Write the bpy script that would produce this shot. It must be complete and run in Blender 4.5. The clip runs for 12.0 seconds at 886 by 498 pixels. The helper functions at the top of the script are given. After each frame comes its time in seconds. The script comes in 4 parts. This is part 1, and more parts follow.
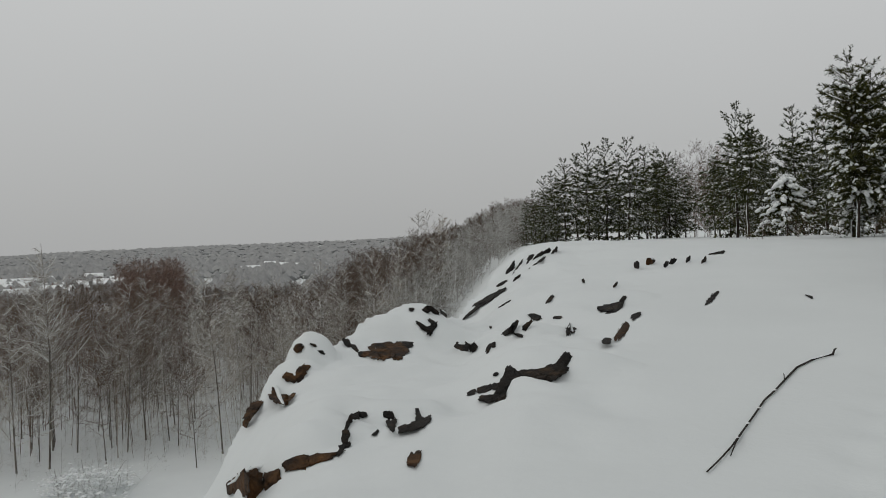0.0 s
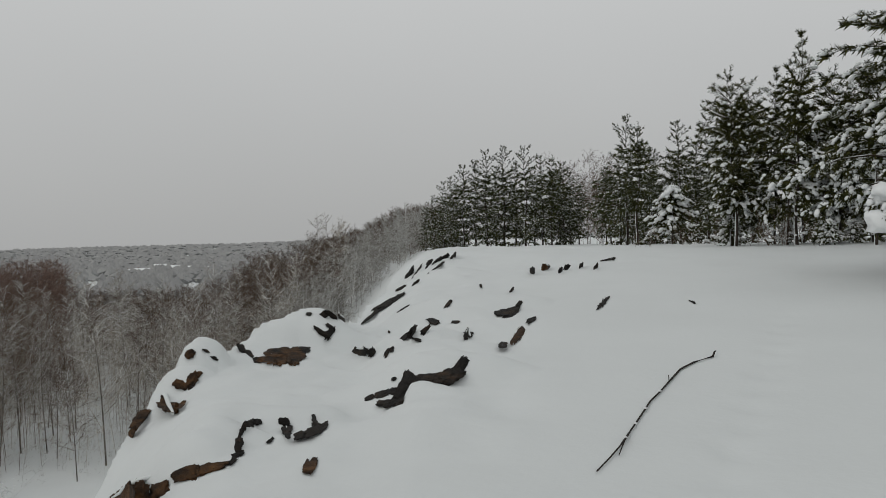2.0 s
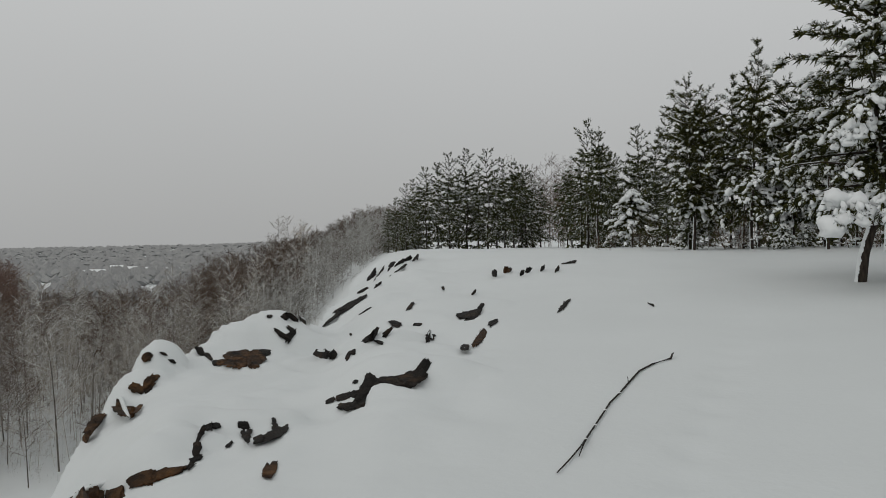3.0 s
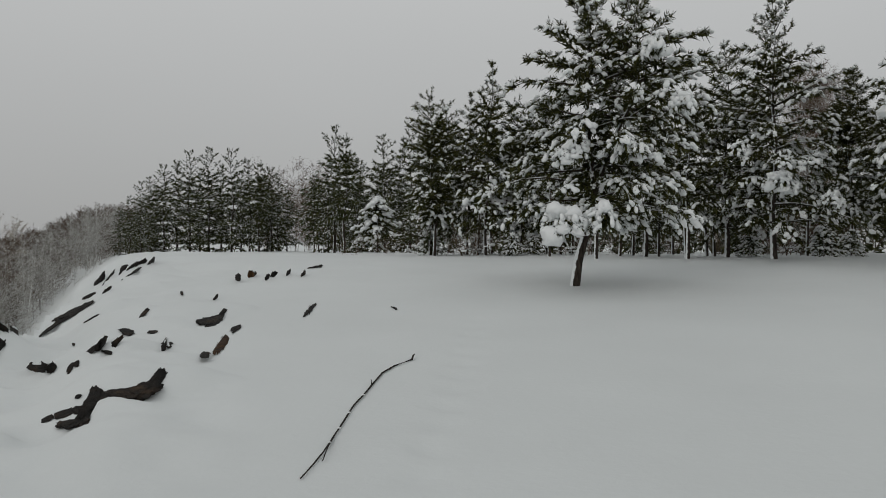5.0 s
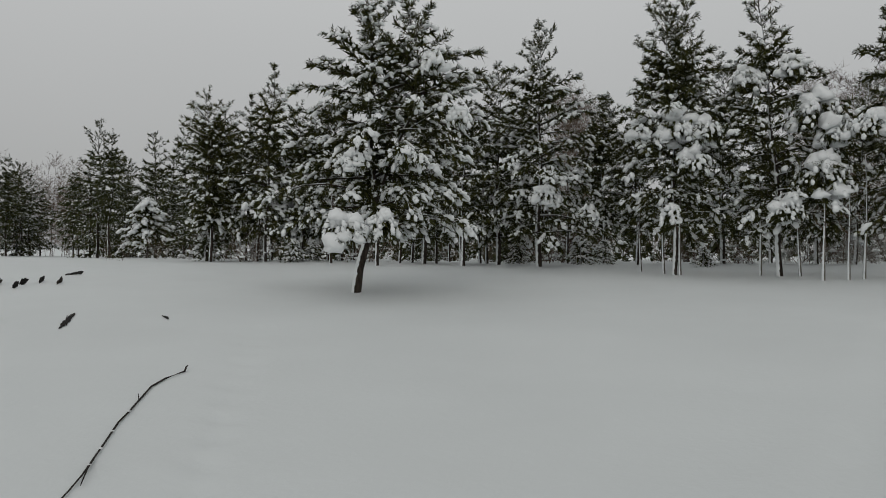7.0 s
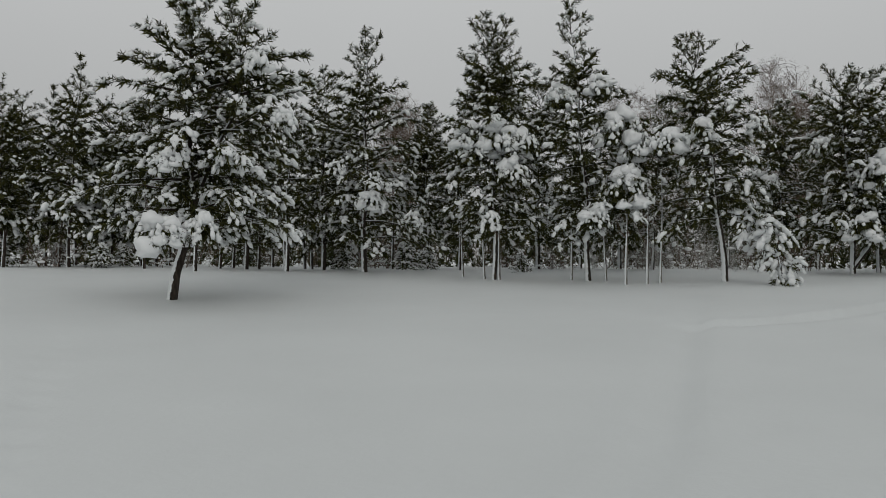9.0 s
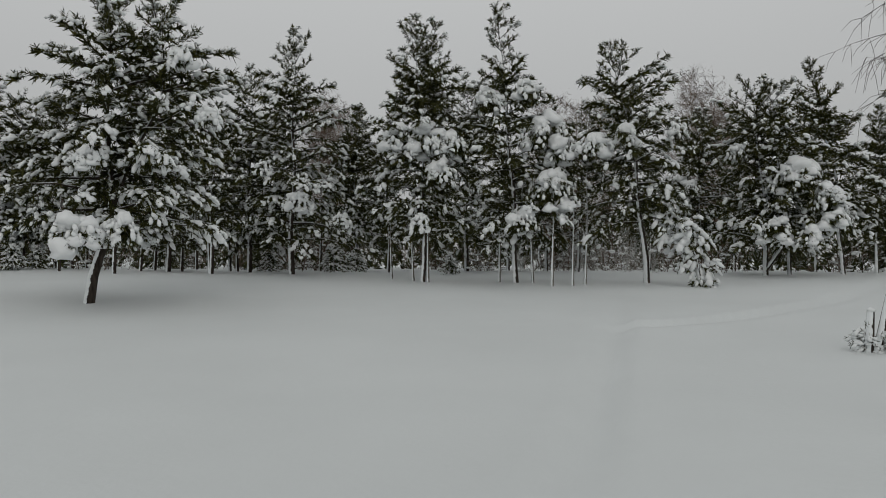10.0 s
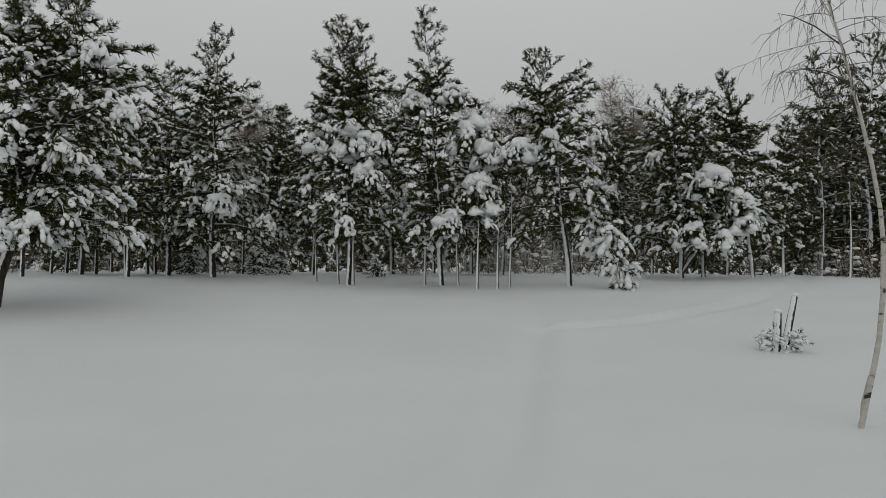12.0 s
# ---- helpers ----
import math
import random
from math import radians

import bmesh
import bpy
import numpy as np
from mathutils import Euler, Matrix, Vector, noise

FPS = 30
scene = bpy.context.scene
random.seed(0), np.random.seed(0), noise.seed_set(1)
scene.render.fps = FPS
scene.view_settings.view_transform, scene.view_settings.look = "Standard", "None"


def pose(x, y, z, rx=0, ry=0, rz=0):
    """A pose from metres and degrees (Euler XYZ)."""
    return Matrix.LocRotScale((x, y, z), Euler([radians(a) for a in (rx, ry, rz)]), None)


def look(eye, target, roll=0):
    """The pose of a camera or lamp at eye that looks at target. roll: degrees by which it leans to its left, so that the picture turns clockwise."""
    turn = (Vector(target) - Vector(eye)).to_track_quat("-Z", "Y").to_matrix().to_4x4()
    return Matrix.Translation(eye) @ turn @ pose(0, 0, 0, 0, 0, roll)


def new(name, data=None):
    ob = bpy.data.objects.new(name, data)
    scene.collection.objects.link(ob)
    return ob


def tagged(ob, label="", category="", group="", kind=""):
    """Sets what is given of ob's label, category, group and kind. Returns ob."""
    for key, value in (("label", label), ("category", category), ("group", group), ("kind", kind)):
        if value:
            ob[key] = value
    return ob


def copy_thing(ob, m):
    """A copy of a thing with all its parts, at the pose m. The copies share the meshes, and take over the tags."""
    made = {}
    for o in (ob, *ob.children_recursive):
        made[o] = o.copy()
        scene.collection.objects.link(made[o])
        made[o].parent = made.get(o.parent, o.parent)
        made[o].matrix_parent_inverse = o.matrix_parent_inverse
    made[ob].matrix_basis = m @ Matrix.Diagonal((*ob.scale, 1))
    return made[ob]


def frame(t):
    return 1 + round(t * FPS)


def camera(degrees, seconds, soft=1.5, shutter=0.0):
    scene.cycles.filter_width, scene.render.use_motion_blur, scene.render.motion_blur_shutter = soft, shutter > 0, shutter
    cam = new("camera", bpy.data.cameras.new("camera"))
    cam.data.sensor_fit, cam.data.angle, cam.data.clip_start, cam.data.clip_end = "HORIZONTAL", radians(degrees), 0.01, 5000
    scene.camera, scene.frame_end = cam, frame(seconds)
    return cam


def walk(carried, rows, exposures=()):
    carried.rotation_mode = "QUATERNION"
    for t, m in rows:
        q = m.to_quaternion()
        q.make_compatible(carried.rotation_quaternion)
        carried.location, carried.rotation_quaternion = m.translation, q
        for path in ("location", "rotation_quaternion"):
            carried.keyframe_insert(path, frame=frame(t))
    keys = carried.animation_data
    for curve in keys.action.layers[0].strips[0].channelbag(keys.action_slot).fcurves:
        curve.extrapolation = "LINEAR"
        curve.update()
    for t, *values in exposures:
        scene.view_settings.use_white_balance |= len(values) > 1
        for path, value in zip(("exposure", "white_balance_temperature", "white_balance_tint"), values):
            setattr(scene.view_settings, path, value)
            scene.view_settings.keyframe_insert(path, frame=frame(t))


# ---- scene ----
# The eye stands at the origin, 1.6 m over the snow. Bearings are degrees, positive to the left of +y.
EYE = 1.6
PATH = [  # seconds, yaw, pitch, roll
    (0.0, 34.46, -0.25, -1.70), (0.5, 32.62, -0.21, -1.61), (1.0, 30.35, -0.20, -1.36), (1.5, 28.19, -0.14, -1.21),
    (2.0, 26.95, -0.09, -1.07), (2.5, 26.15, -0.03, -1.04), (2.7, 25.60, 0.0, -0.94), (4.3, 12.41, 0.12, -0.31),
    (4.5, 10.39, 0.12, -0.22), (5.0, 5.38, 0.23, -0.06), (5.5, 1.69, 0.35, 0.03), (6.0, -2.67, 0.51, 0.14),
    (6.5, -6.71, 0.64, 0.20), (7.0, -10.82, 0.76, 0.30), (9.0, -23.79, 1.24, 0.33), (9.5, -26.58, 1.34, 0.34),
    (10.0, -29.09, 1.43, 0.31), (10.5, -31.52, 1.48, 0.32), (11.0, -33.71, 1.58, 0.32), (11.5, -34.67, 1.64, 0.32),
    (12.0, -34.63, 1.68, 0.35)]
cam = camera(60.0, 12.0, soft=0.9)
walk(cam, [(t, pose(0, 0, EYE, 90 + p, 0, yaw) @ pose(0, 0, 0, 0, 0, roll)) for t, yaw, p, roll in PATH],
     exposures=[(0.0, 0.06), (2.7, 0.03), (4.5, -0.07), (12.0, -0.09)])

# ---------------------------------------------------------------- sky and light
world = bpy.data.worlds.new("overcast_sky")
scene.world = world
world.use_nodes = True
wt = world.node_tree
wt.nodes.clear()
w_out = wt.nodes.new("ShaderNodeOutputWorld")
w_bg = wt.nodes.new("ShaderNodeBackground")
w_sky = wt.nodes.new("ShaderNodeTexSky")
w_sky.sky_type = "NISHITA"
w_sky.sun_disc = False
w_sky.sun_elevation, w_sky.sun_rotation = radians(32), radians(205)
w_sky.dust_density, w_sky.air_density = 6.0, 1.0
w_co = wt.nodes.new("ShaderNodeTexCoord")
w_sep = wt.nodes.new("ShaderNodeSeparateXYZ")
w_ramp = wt.nodes.new("ShaderNodeValToRGB")
w_noise = wt.nodes.new("ShaderNodeTexNoise")
w_noise.inputs["Scale"].default_value = 1.6
w_noise.inputs["Detail"].default_value = 3
w_add = wt.nodes.new("ShaderNodeMath")
w_add.operation = "MULTIPLY_ADD"
w_add.inputs[1].default_value = 0.10
w_mix = wt.nodes.new("ShaderNodeMix")
w_mix.data_type = "RGBA"
w_mix.inputs["Factor"].default_value = 0.96
e = w_ramp.color_ramp.elements
e[0].position, e[0].color = 0.02, (3.38, 3.42, 3.41, 1)
e[1].position, e[1].color = 0.42, (5.05, 5.12, 5.09, 1)
wt.links.new(w_co.outputs["Generated"], w_sep.inputs[0])
wt.links.new(w_co.outputs["Generated"], w_noise.inputs["Vector"])
wt.links.new(w_noise.outputs["Fac"], w_add.inputs[0])
wt.links.new(w_sep.outputs["Z"], w_add.inputs[2])
wt.links.new(w_add.outputs[0], w_ramp.inputs["Fac"])
wt.links.new(w_sky.outputs["Color"], w_mix.inputs["A"])
wt.links.new(w_ramp.outputs["Color"], w_mix.inputs["B"])
wt.links.new(w_mix.outputs["Result"], w_bg.inputs["Color"])
w_bg.inputs["Strength"].default_value = 0.110
wt.links.new(w_bg.outputs[0], w_out.inputs["Surface"])

sun = new("sun", bpy.data.lights.new("sun", "SUN"))
sun.data.energy, sun.data.angle, sun.data.color = 0.25, radians(40), (1.0, 0.98, 0.95)
sun.matrix_world = look((-20, -40, 32), (0, 0, 0))


# ---------------------------------------------------------------- materials
def material(name, rough=0.8, spec=0.3):
    m = bpy.data.materials.new(name)
    m.use_nodes = True
    b = m.node_tree.nodes["Principled BSDF"]
    b.inputs["Roughness"].default_value = rough
    b.inputs["Specular IOR Level"].default_value = spec
    return m, m.node_tree, b


def noise_node(nt, scale, detail=4.0, rough=0.55):
    co = nt.nodes.new("ShaderNodeTexCoord")
    n = nt.nodes.new("ShaderNodeTexNoise")
    n.inputs["Scale"].default_value, n.inputs["Detail"].default_value = scale, detail
    n.inputs["Roughness"].default_value = rough
    nt.links.new(co.outputs["Object"], n.inputs["Vector"])
    return n.outputs["Fac"]


def ramp(nt, src, stops):
    r = nt.nodes.new("ShaderNodeValToRGB")
    els = r.color_ramp.elements
    while len(els) < len(stops):
        els.new(0.5)
    for k, (p, c) in zip(els, stops):
        k.position, k.color = p, (*c, 1)
    nt.links.new(src, r.inputs["Fac"])
    return r.outputs["Color"]


def mixed(nt, fac, a, b, kind="MIX"):
    n = nt.nodes.new("ShaderNodeMix")
    n.data_type, n.blend_type = "RGBA", kind
    for key, v in (("Factor", fac), ("A", a), ("B", b)):
        if isinstance(v, (int, float)):
            n.inputs[key].default_value = v
        elif isinstance(v, tuple):
            n.inputs[key].default_value = (*v, 1)
        else:
            nt.links.new(v, n.inputs[key])
    return n.outputs["Result"]


def bump(nt, bsdf, src, strength, dist):
    n = nt.nodes.new("ShaderNodeBump")
    n.inputs["Strength"].default_value, n.inputs["Distance"].default_value = strength, dist
    nt.links.new(src, n.inputs["Height"])
    nt.links.new(n.outputs[0], bsdf.inputs["Normal"])


def snow_material(name, tone=(0.695, 0.725, 0.725)):
    m, nt, b = material(name, 0.65, 0.2)
    big = noise_node(nt, 0.35, 3)
    col = ramp(nt, big, [(0.3, tuple(c * 0.95 for c in tone)), (0.7, tone)])
    nt.links.new(col, b.inputs["Base Color"])
    fine = noise_node(nt, 9.0, 6, 0.6)
    bump(nt, b, fine, 0.25, 0.03)
    return m


SNOW = snow_material("packed_snow")
SNOW_LOAD = snow_material("fresh_snow", (0.84, 0.86, 0.865))


def snow_sided(nt, col, cover, side=(-0.75, -0.2, 0.62)):
    """Snow plastered on the windward and upper sides, broken up by noise."""
    geo = nt.nodes.new("ShaderNodeNewGeometry")
    dot = nt.nodes.new("ShaderNodeVectorMath")
    dot.operation = "DOT_PRODUCT"
    dot.inputs[1].default_value = side
    nt.links.new(geo.outputs["Normal"], dot.inputs[0])
    add = nt.nodes.new("ShaderNodeMath")
    add.operation = "MULTIPLY_ADD"
    add.inputs[1].default_value = 0.9
    nt.links.new(noise_node(nt, 7.0, 5, 0.65), add.inputs[0])
    nt.links.new(dot.outputs["Value"], add.inputs[2])
    fac = ramp(nt, add.outputs[0], [(cover, (0, 0, 0)), (min(cover + 0.1, 1), (1, 1, 1))])
    return mixed(nt, fac, col, (0.8, 0.83, 0.84))


def rock_material(name, stops, cover=0.975):
    m, nt, b = material(name, 0.85, 0.25)
    col = ramp(nt, noise_node(nt, 3.5, 8, 0.65), stops)
    col = mixed(nt, 0.5, col, ramp(nt, noise_node(nt, 22.0, 6, 0.7), [(0.3, (0.25, 0.25, 0.25)), (0.7, (1, 1, 1))]), "MULTIPLY")
    nt.links.new(snow_sided(nt, col, cover, (-0.1, -0.1, 0.85)), b.inputs["Base Color"])
    bump(nt, b, noise_node(nt, 14.0, 8, 0.7), 0.9, 0.06)
    return m


ROCK_FACE = rock_material("bare_dark_rock", [(0.40, (0.006, 0.005, 0.004)), (0.55, (0.020, 0.015, 0.011)), (0.72, (0.075, 0.045, 0.025))], 1.0)
ROCK_RUST_FACE = rock_material("bare_rust_rock", [(0.36, (0.008, 0.006, 0.004)), (0.50, (0.060, 0.030, 0.012)), (0.70, (0.19, 0.088, 0.028))], 1.0)


def bark_material(name, dark, light, scale, cover):
    m, nt, b = material(name, 0.9, 0.2)
    co = nt.nodes.new("ShaderNodeTexCoord")
    mp = nt.nodes.new("ShaderNodeMapping")
    mp.inputs["Scale"].default_value = (1, 1, 0.25)
    n = nt.nodes.new("ShaderNodeTexNoise")
    n.inputs["Scale"].default_value, n.inputs["Detail"].default_value = scale, 6
    nt.links.new(co.outputs["Object"], mp.inputs[0])
    nt.links.new(mp.outputs[0], n.inputs["Vector"])
    col = ramp(nt, n.outputs["Fac"], [(0.35, dark), (0.7, light)])
    nt.links.new(snow_sided(nt, col, cover), b.inputs["Base Color"])
    bump(nt, b, n.outputs["Fac"], 0.8, 0.02)
    return m


BARK_PINE = bark_material("pine_bark", (0.018, 0.014, 0.011), (0.07, 0.055, 0.045), 16, 0.95)
BARK_LIMB = bark_material("pine_limb_bark", (0.02, 0.016, 0.012), (0.07, 0.052, 0.04), 16, 0.97)
BARK_GREY = bark_material("grey_bark", (0.055, 0.047, 0.040), (0.26, 0.235, 0.20), 9, 0.89)
BARK_STICK = bark_material("stick_bark", (0.012, 0.010, 0.009), (0.05, 0.04, 0.035), 20, 1.02)
BARK_TWIG = bark_material("birch_twig_bark", (0.05, 0.04, 0.034), (0.14, 0.115, 0.10), 9, 1.1)


def birch_material():
    m, nt, b = material("birch_bark", 0.7, 0.3)
    co = nt.nodes.new("ShaderNodeTexCoord")
    mp = nt.nodes.new("ShaderNodeMapping")
    mp.inputs["Scale"].default_value = (9, 9, 20)
    n = nt.nodes.new("ShaderNodeTexNoise")
    n.inputs["Scale"].default_value, n.inputs["Detail"].default_value = 1.0, 4
    nt.links.new(co.outputs["Object"], mp.inputs[0])
    nt.links.new(mp.outputs[0], n.inputs["Vector"])
    col = ramp(nt, n.outputs["Fac"], [(0.33, (0.03, 0.028, 0.025)), (0.39, (0.42, 0.40, 0.36)), (0.8, (0.58, 0.55, 0.50))])
    nt.links.new(col, b.inputs["Base Color"])
    bump(nt, b, n.outputs["Fac"], 0.4, 0.01)
    return m


BIRCH = birch_material()


def random_material(name, stops, rough=0.75, per_object=0.35):
    """Colour that changes from piece to piece and a little from plant to plant."""
    m, nt, b = material(name, rough, 0.15)
    geo = nt.nodes.new("ShaderNodeNewGeometry")
    info = nt.nodes.new("ShaderNodeObjectInfo")
    col = ramp(nt, geo.outputs["Random Per Island"], stops)
    tint = ramp(nt, info.outputs["Random"], [(0.0, (0.75, 0.78, 0.75)), (1.0, (1.15, 1.12, 1.0))])
    nt.links.new(mixed(nt, per_object, col, tint, "MULTIPLY"), b.inputs["Base Color"])
    return m


NEEDLES = random_material("pine_needles", [(0.0, (0.016, 0.019, 0.006)), (0.45, (0.036, 0.040, 0.010)), (0.8, (0.075, 0.074, 0.018)),
                                           (0.93, (0.105, 0.098, 0.030)), (0.96, (0.26, 0.27, 0.24)), (1.0, (0.50, 0.52, 0.50))])
NEEDLES_FAR = random_material("pine_needles_dark", [(0.0, (0.020, 0.025, 0.010)), (0.5, (0.050, 0.058, 0.020)), (0.86, (0.095, 0.095, 0.036)),
                                                    (0.90, (0.26, 0.28, 0.26)), (1.0, (0.58, 0.61, 0.60))])
TWIGS = random_material("brown_twigs", [(0.0, (0.050, 0.033, 0.023)), (0.55, (0.125, 0.084, 0.062)), (0.85, (0.22, 0.17, 0.14)), (1.0, (0.55, 0.54, 0.53))])
TWIGS_RUST = random_material("red_brown_twigs", [(0.0, (0.10, 0.065, 0.052)), (0.6, (0.20, 0.13, 0.105)), (1.0, (0.30, 0.21, 0.18))])
TWIGS_FROST = random_material("frosted_twigs", [(0.0, (0.20, 0.19, 0.18)), (0.5, (0.42, 0.42, 0.42)), (1.0, (0.75, 0.77, 0.78))])
TWIGS_PALE = random_material("pale_twigs", [(0.0, (0.13, 0.10, 0.08)), (0.4, (0.34, 0.30, 0.26)), (0.75, (0.55, 0.53, 0.50)), (1.0, (0.78, 0.79, 0.79))])
# Grey of snowy woods, paled further to put distance haze into the colour.
RIDGE = random_material("haze_tinted_woods", [(0.0, (0.32, 0.32, 0.325)), (0.6, (0.345, 0.345, 0.348)), (1.0, (0.38, 0.38, 0.38))])


def plaster(name, c):
    m, nt, b = material(name, 0.9, 0.2)
    nt.links.new(ramp(nt, noise_node(nt, 0.8, 5), [(0.3, tuple(v * 0.75 for v in c)), (0.7, c)]), b.inputs["Base Color"])
    return m


WINDOW = plaster("dark_window_glass", (0.030, 0.034, 0.040))
WALL_TONES = [plaster("house_timber", (0.16, 0.14, 0.13)), plaster("house_plaster", (0.34, 0.33, 0.31)), plaster("house_brick", (0.22, 0.13, 0.11))]


# ---------------------------------------------------------------- mesh helpers
class Soup:
    """Vertices and faces gathered for one mesh."""

    def __init__(self):
        self.v, self.f = [], []

    def add(self, vs, fs):
        k = len(self.v)
        self.v.extend(vs)
        self.f.extend([tuple(i + k for i in f) for f in fs])

    def mesh(self, name, mat, smooth=True):
        me = bpy.data.meshes.new(name)
        me.from_pydata(self.v, [], self.f)
        me.materials.append(mat)
        if smooth:
            me.polygons.foreach_set("use_smooth", [True] * len(me.polygons))
        me.update()
        return me


def part(name, soup, mat, parent, label="", smooth=True, kind=""):
    ob = new(name, soup.mesh(name, mat, smooth))
    ob.parent = parent
    return tagged(ob, label=label, kind=kind)


def sphere(sub):
    bm = bmesh.new()
    bmesh.ops.create_icosphere(bm, subdivisions=sub, radius=1.0)
    vs, fs = [v.co.copy() for v in bm.verts], [tuple(v.index for v in f.verts) for f in bm.faces]
    bm.free()
    return vs, fs


BALLS = {k: sphere(k) for k in (1, 2, 3, 4, 5)}
PEBBLE = ([Vector(q) for q in ((1, 0, 0), (-0.5, 0.87, 0), (-0.5, -0.87, 0), (0.3, 0.1, 0.9), (-0.1, 0, -0.7))],
          [(0, 1, 3), (1, 2, 3), (2, 0, 3), (1, 0, 4), (2, 1, 4), (0, 2, 4)])


def blob(soup, c, size, rng, sub=1, rough=0.3):
    """A lump of snow: rounded on top, hollow below."""
    vs, fs = BALLS[sub]
    off = Vector((rng.uniform(0, 90), rng.uniform(0, 90), rng.uniform(0, 90)))
    turn = Matrix.Rotation(rng.uniform(0, 6.28), 3, "Z")
    out = []
    for v in vs:
        k = 1 + rough * noise.noise(v * 1.3 + off) * 1.6
        p = Vector((v.x * size[0] * k, v.y * size[1] * k, v.z * size[2] * k * (1.0 if v.z > 0 else 0.55)))
        out.append(tuple(turn @ p + c))
    soup.add(out, fs)


def tube(soup, pts, radii, sides=6):
    """A tapered limb along the points."""
    vs, fs = [], []
    n = len(pts)
    for i, (p, r) in enumerate(zip(pts, radii)):
        d = (pts[min(i + 1, n - 1)] - pts[max(i - 1, 0)]).normalized()
        a = d.cross(Vector((0.31, 0.95, 0.05))).normalized()
        b = d.cross(a)
        for s in range(sides):
            t = 2 * math.pi * s / sides
            vs.append(tuple(p + (a * math.cos(t) + b * math.sin(t)) * r))
    for i in range(n - 1):
        for s in range(sides):
            q = (s + 1) % sides
            fs.append((i * sides + s, i * sides + q, (i + 1) * sides + q, (i + 1) * sides + s))
    vs.append(tuple(pts[-1] + (pts[-1] - pts[-2]).normalized() * radii[-1]))
    for s in range(sides):
        fs.append(((n - 1) * sides + s, (n - 1) * sides + (s + 1) % sides, len(vs) - 1))
    soup.add(vs, fs)


def rand_dir(rng):
    z = rng.uniform(-1, 1)
    t = rng.uniform(0, 6.283)
    s = math.sqrt(1 - z * z)
    return Vector((s * math.cos(t), s * math.sin(t), z))


# ---------------------------------------------------------------- the ground
def step(a, b, x):
    t = np.clip((x - a) / (b - a), 0, 1)
    return t * t * (3 - 2 * t)


def lattice(i, j, s):
    h = np.sin(i * 127.1 + j * 311.7 + s * 74.7) * 43758.5453
    return h - np.floor(h)


def rough2(x, y, s=0):
    """Smooth value noise in -1..1."""
    i, j = np.floor(x), np.floor(y)
    u, v = x - i, y - j
    u, v = u * u * (3 - 2 * u), v * v * (3 - 2 * v)
    a = lattice(i, j, s) * (1 - u) + lattice(i + 1, j, s) * u
    b = lattice(i, j + 1, s) * (1 - u) + lattice(i + 1, j + 1, s) * u
    return 2 * (a * (1 - v) + b * v) - 1


# The cliff's rim: bearing, distance, height
RIM = [(-180, 400, 0), (15, 400, 0), (22, 80, 1.7), (26.6, 54, 1.56), (28.2, 44, 1.42), (29.4, 36, 0.96), (30.6, 28, 0.42), (32.6, 20, 0.02), (33.6, 17.5, -0.05),
       (34.8, 16, 0.05), (37, 14.8, 0.05), (42.6, 13.2, -0.08), (45, 12.4, -0.12), (48.8, 11, -0.62), (52, 9.5, -1.25), (60, 8.0, -2.1), (75, 7, -2.4),
       (110, 9, -2), (150, 60, -1), (180, 400, 0)]
RIM_A = np.arange(-180, 180.01, 0.1)
RIM_R, RIM_Z = (np.interp(RIM_A, [q[0] for q in RIM], [q[k] for q in RIM]) for k in (1, 2))
RIM_R, RIM_Z = (np.convolve(np.pad(q, 30, "edge"), np.hanning(61) / np.hanning(61).sum(), "valid") for q in (RIM_R, RIM_Z))
# Snowed-in boulders on the rim: bearing, distance, half width across, half depth, height
MOUNDS = [(44.7, 12.3, 0.46, 0.7, 0.42), (46.6, 11.6, 0.65, 0.6, 0.24), (37.6, 14.4, 1.45, 1.1, 0.44), (36.0, 14.9, 0.60, 0.9, 0.10), (40.2, 13.6, 0.6, 0.7, 0.10),
          (33.0, 12.5, 0.6, 0.5, 0.12), (30.0, 12.0, 0.9, 0.6, 0.14), (28.0, 9.0, 1.2, 0.6, 0.16), (41.0, 8.0, 0.9, 0.5, 0.15), (46.5, 7.2, 0.9, 0.5, 0.18),
          (23.0, 15.0, 1.2, 0.8, 0.12), (18.0, 24.0, 3.2, 1.2, 0.16), (31.2, 20.0, 0.8, 1.6, 0.2), (29.6, 27.0, 1.0, 2.4, 0.2)]


def plateau(r):
    return 1.5 * step(3, 33, r) + 0.004 * np.maximum(0, np.minimum(r, 120) - 33)


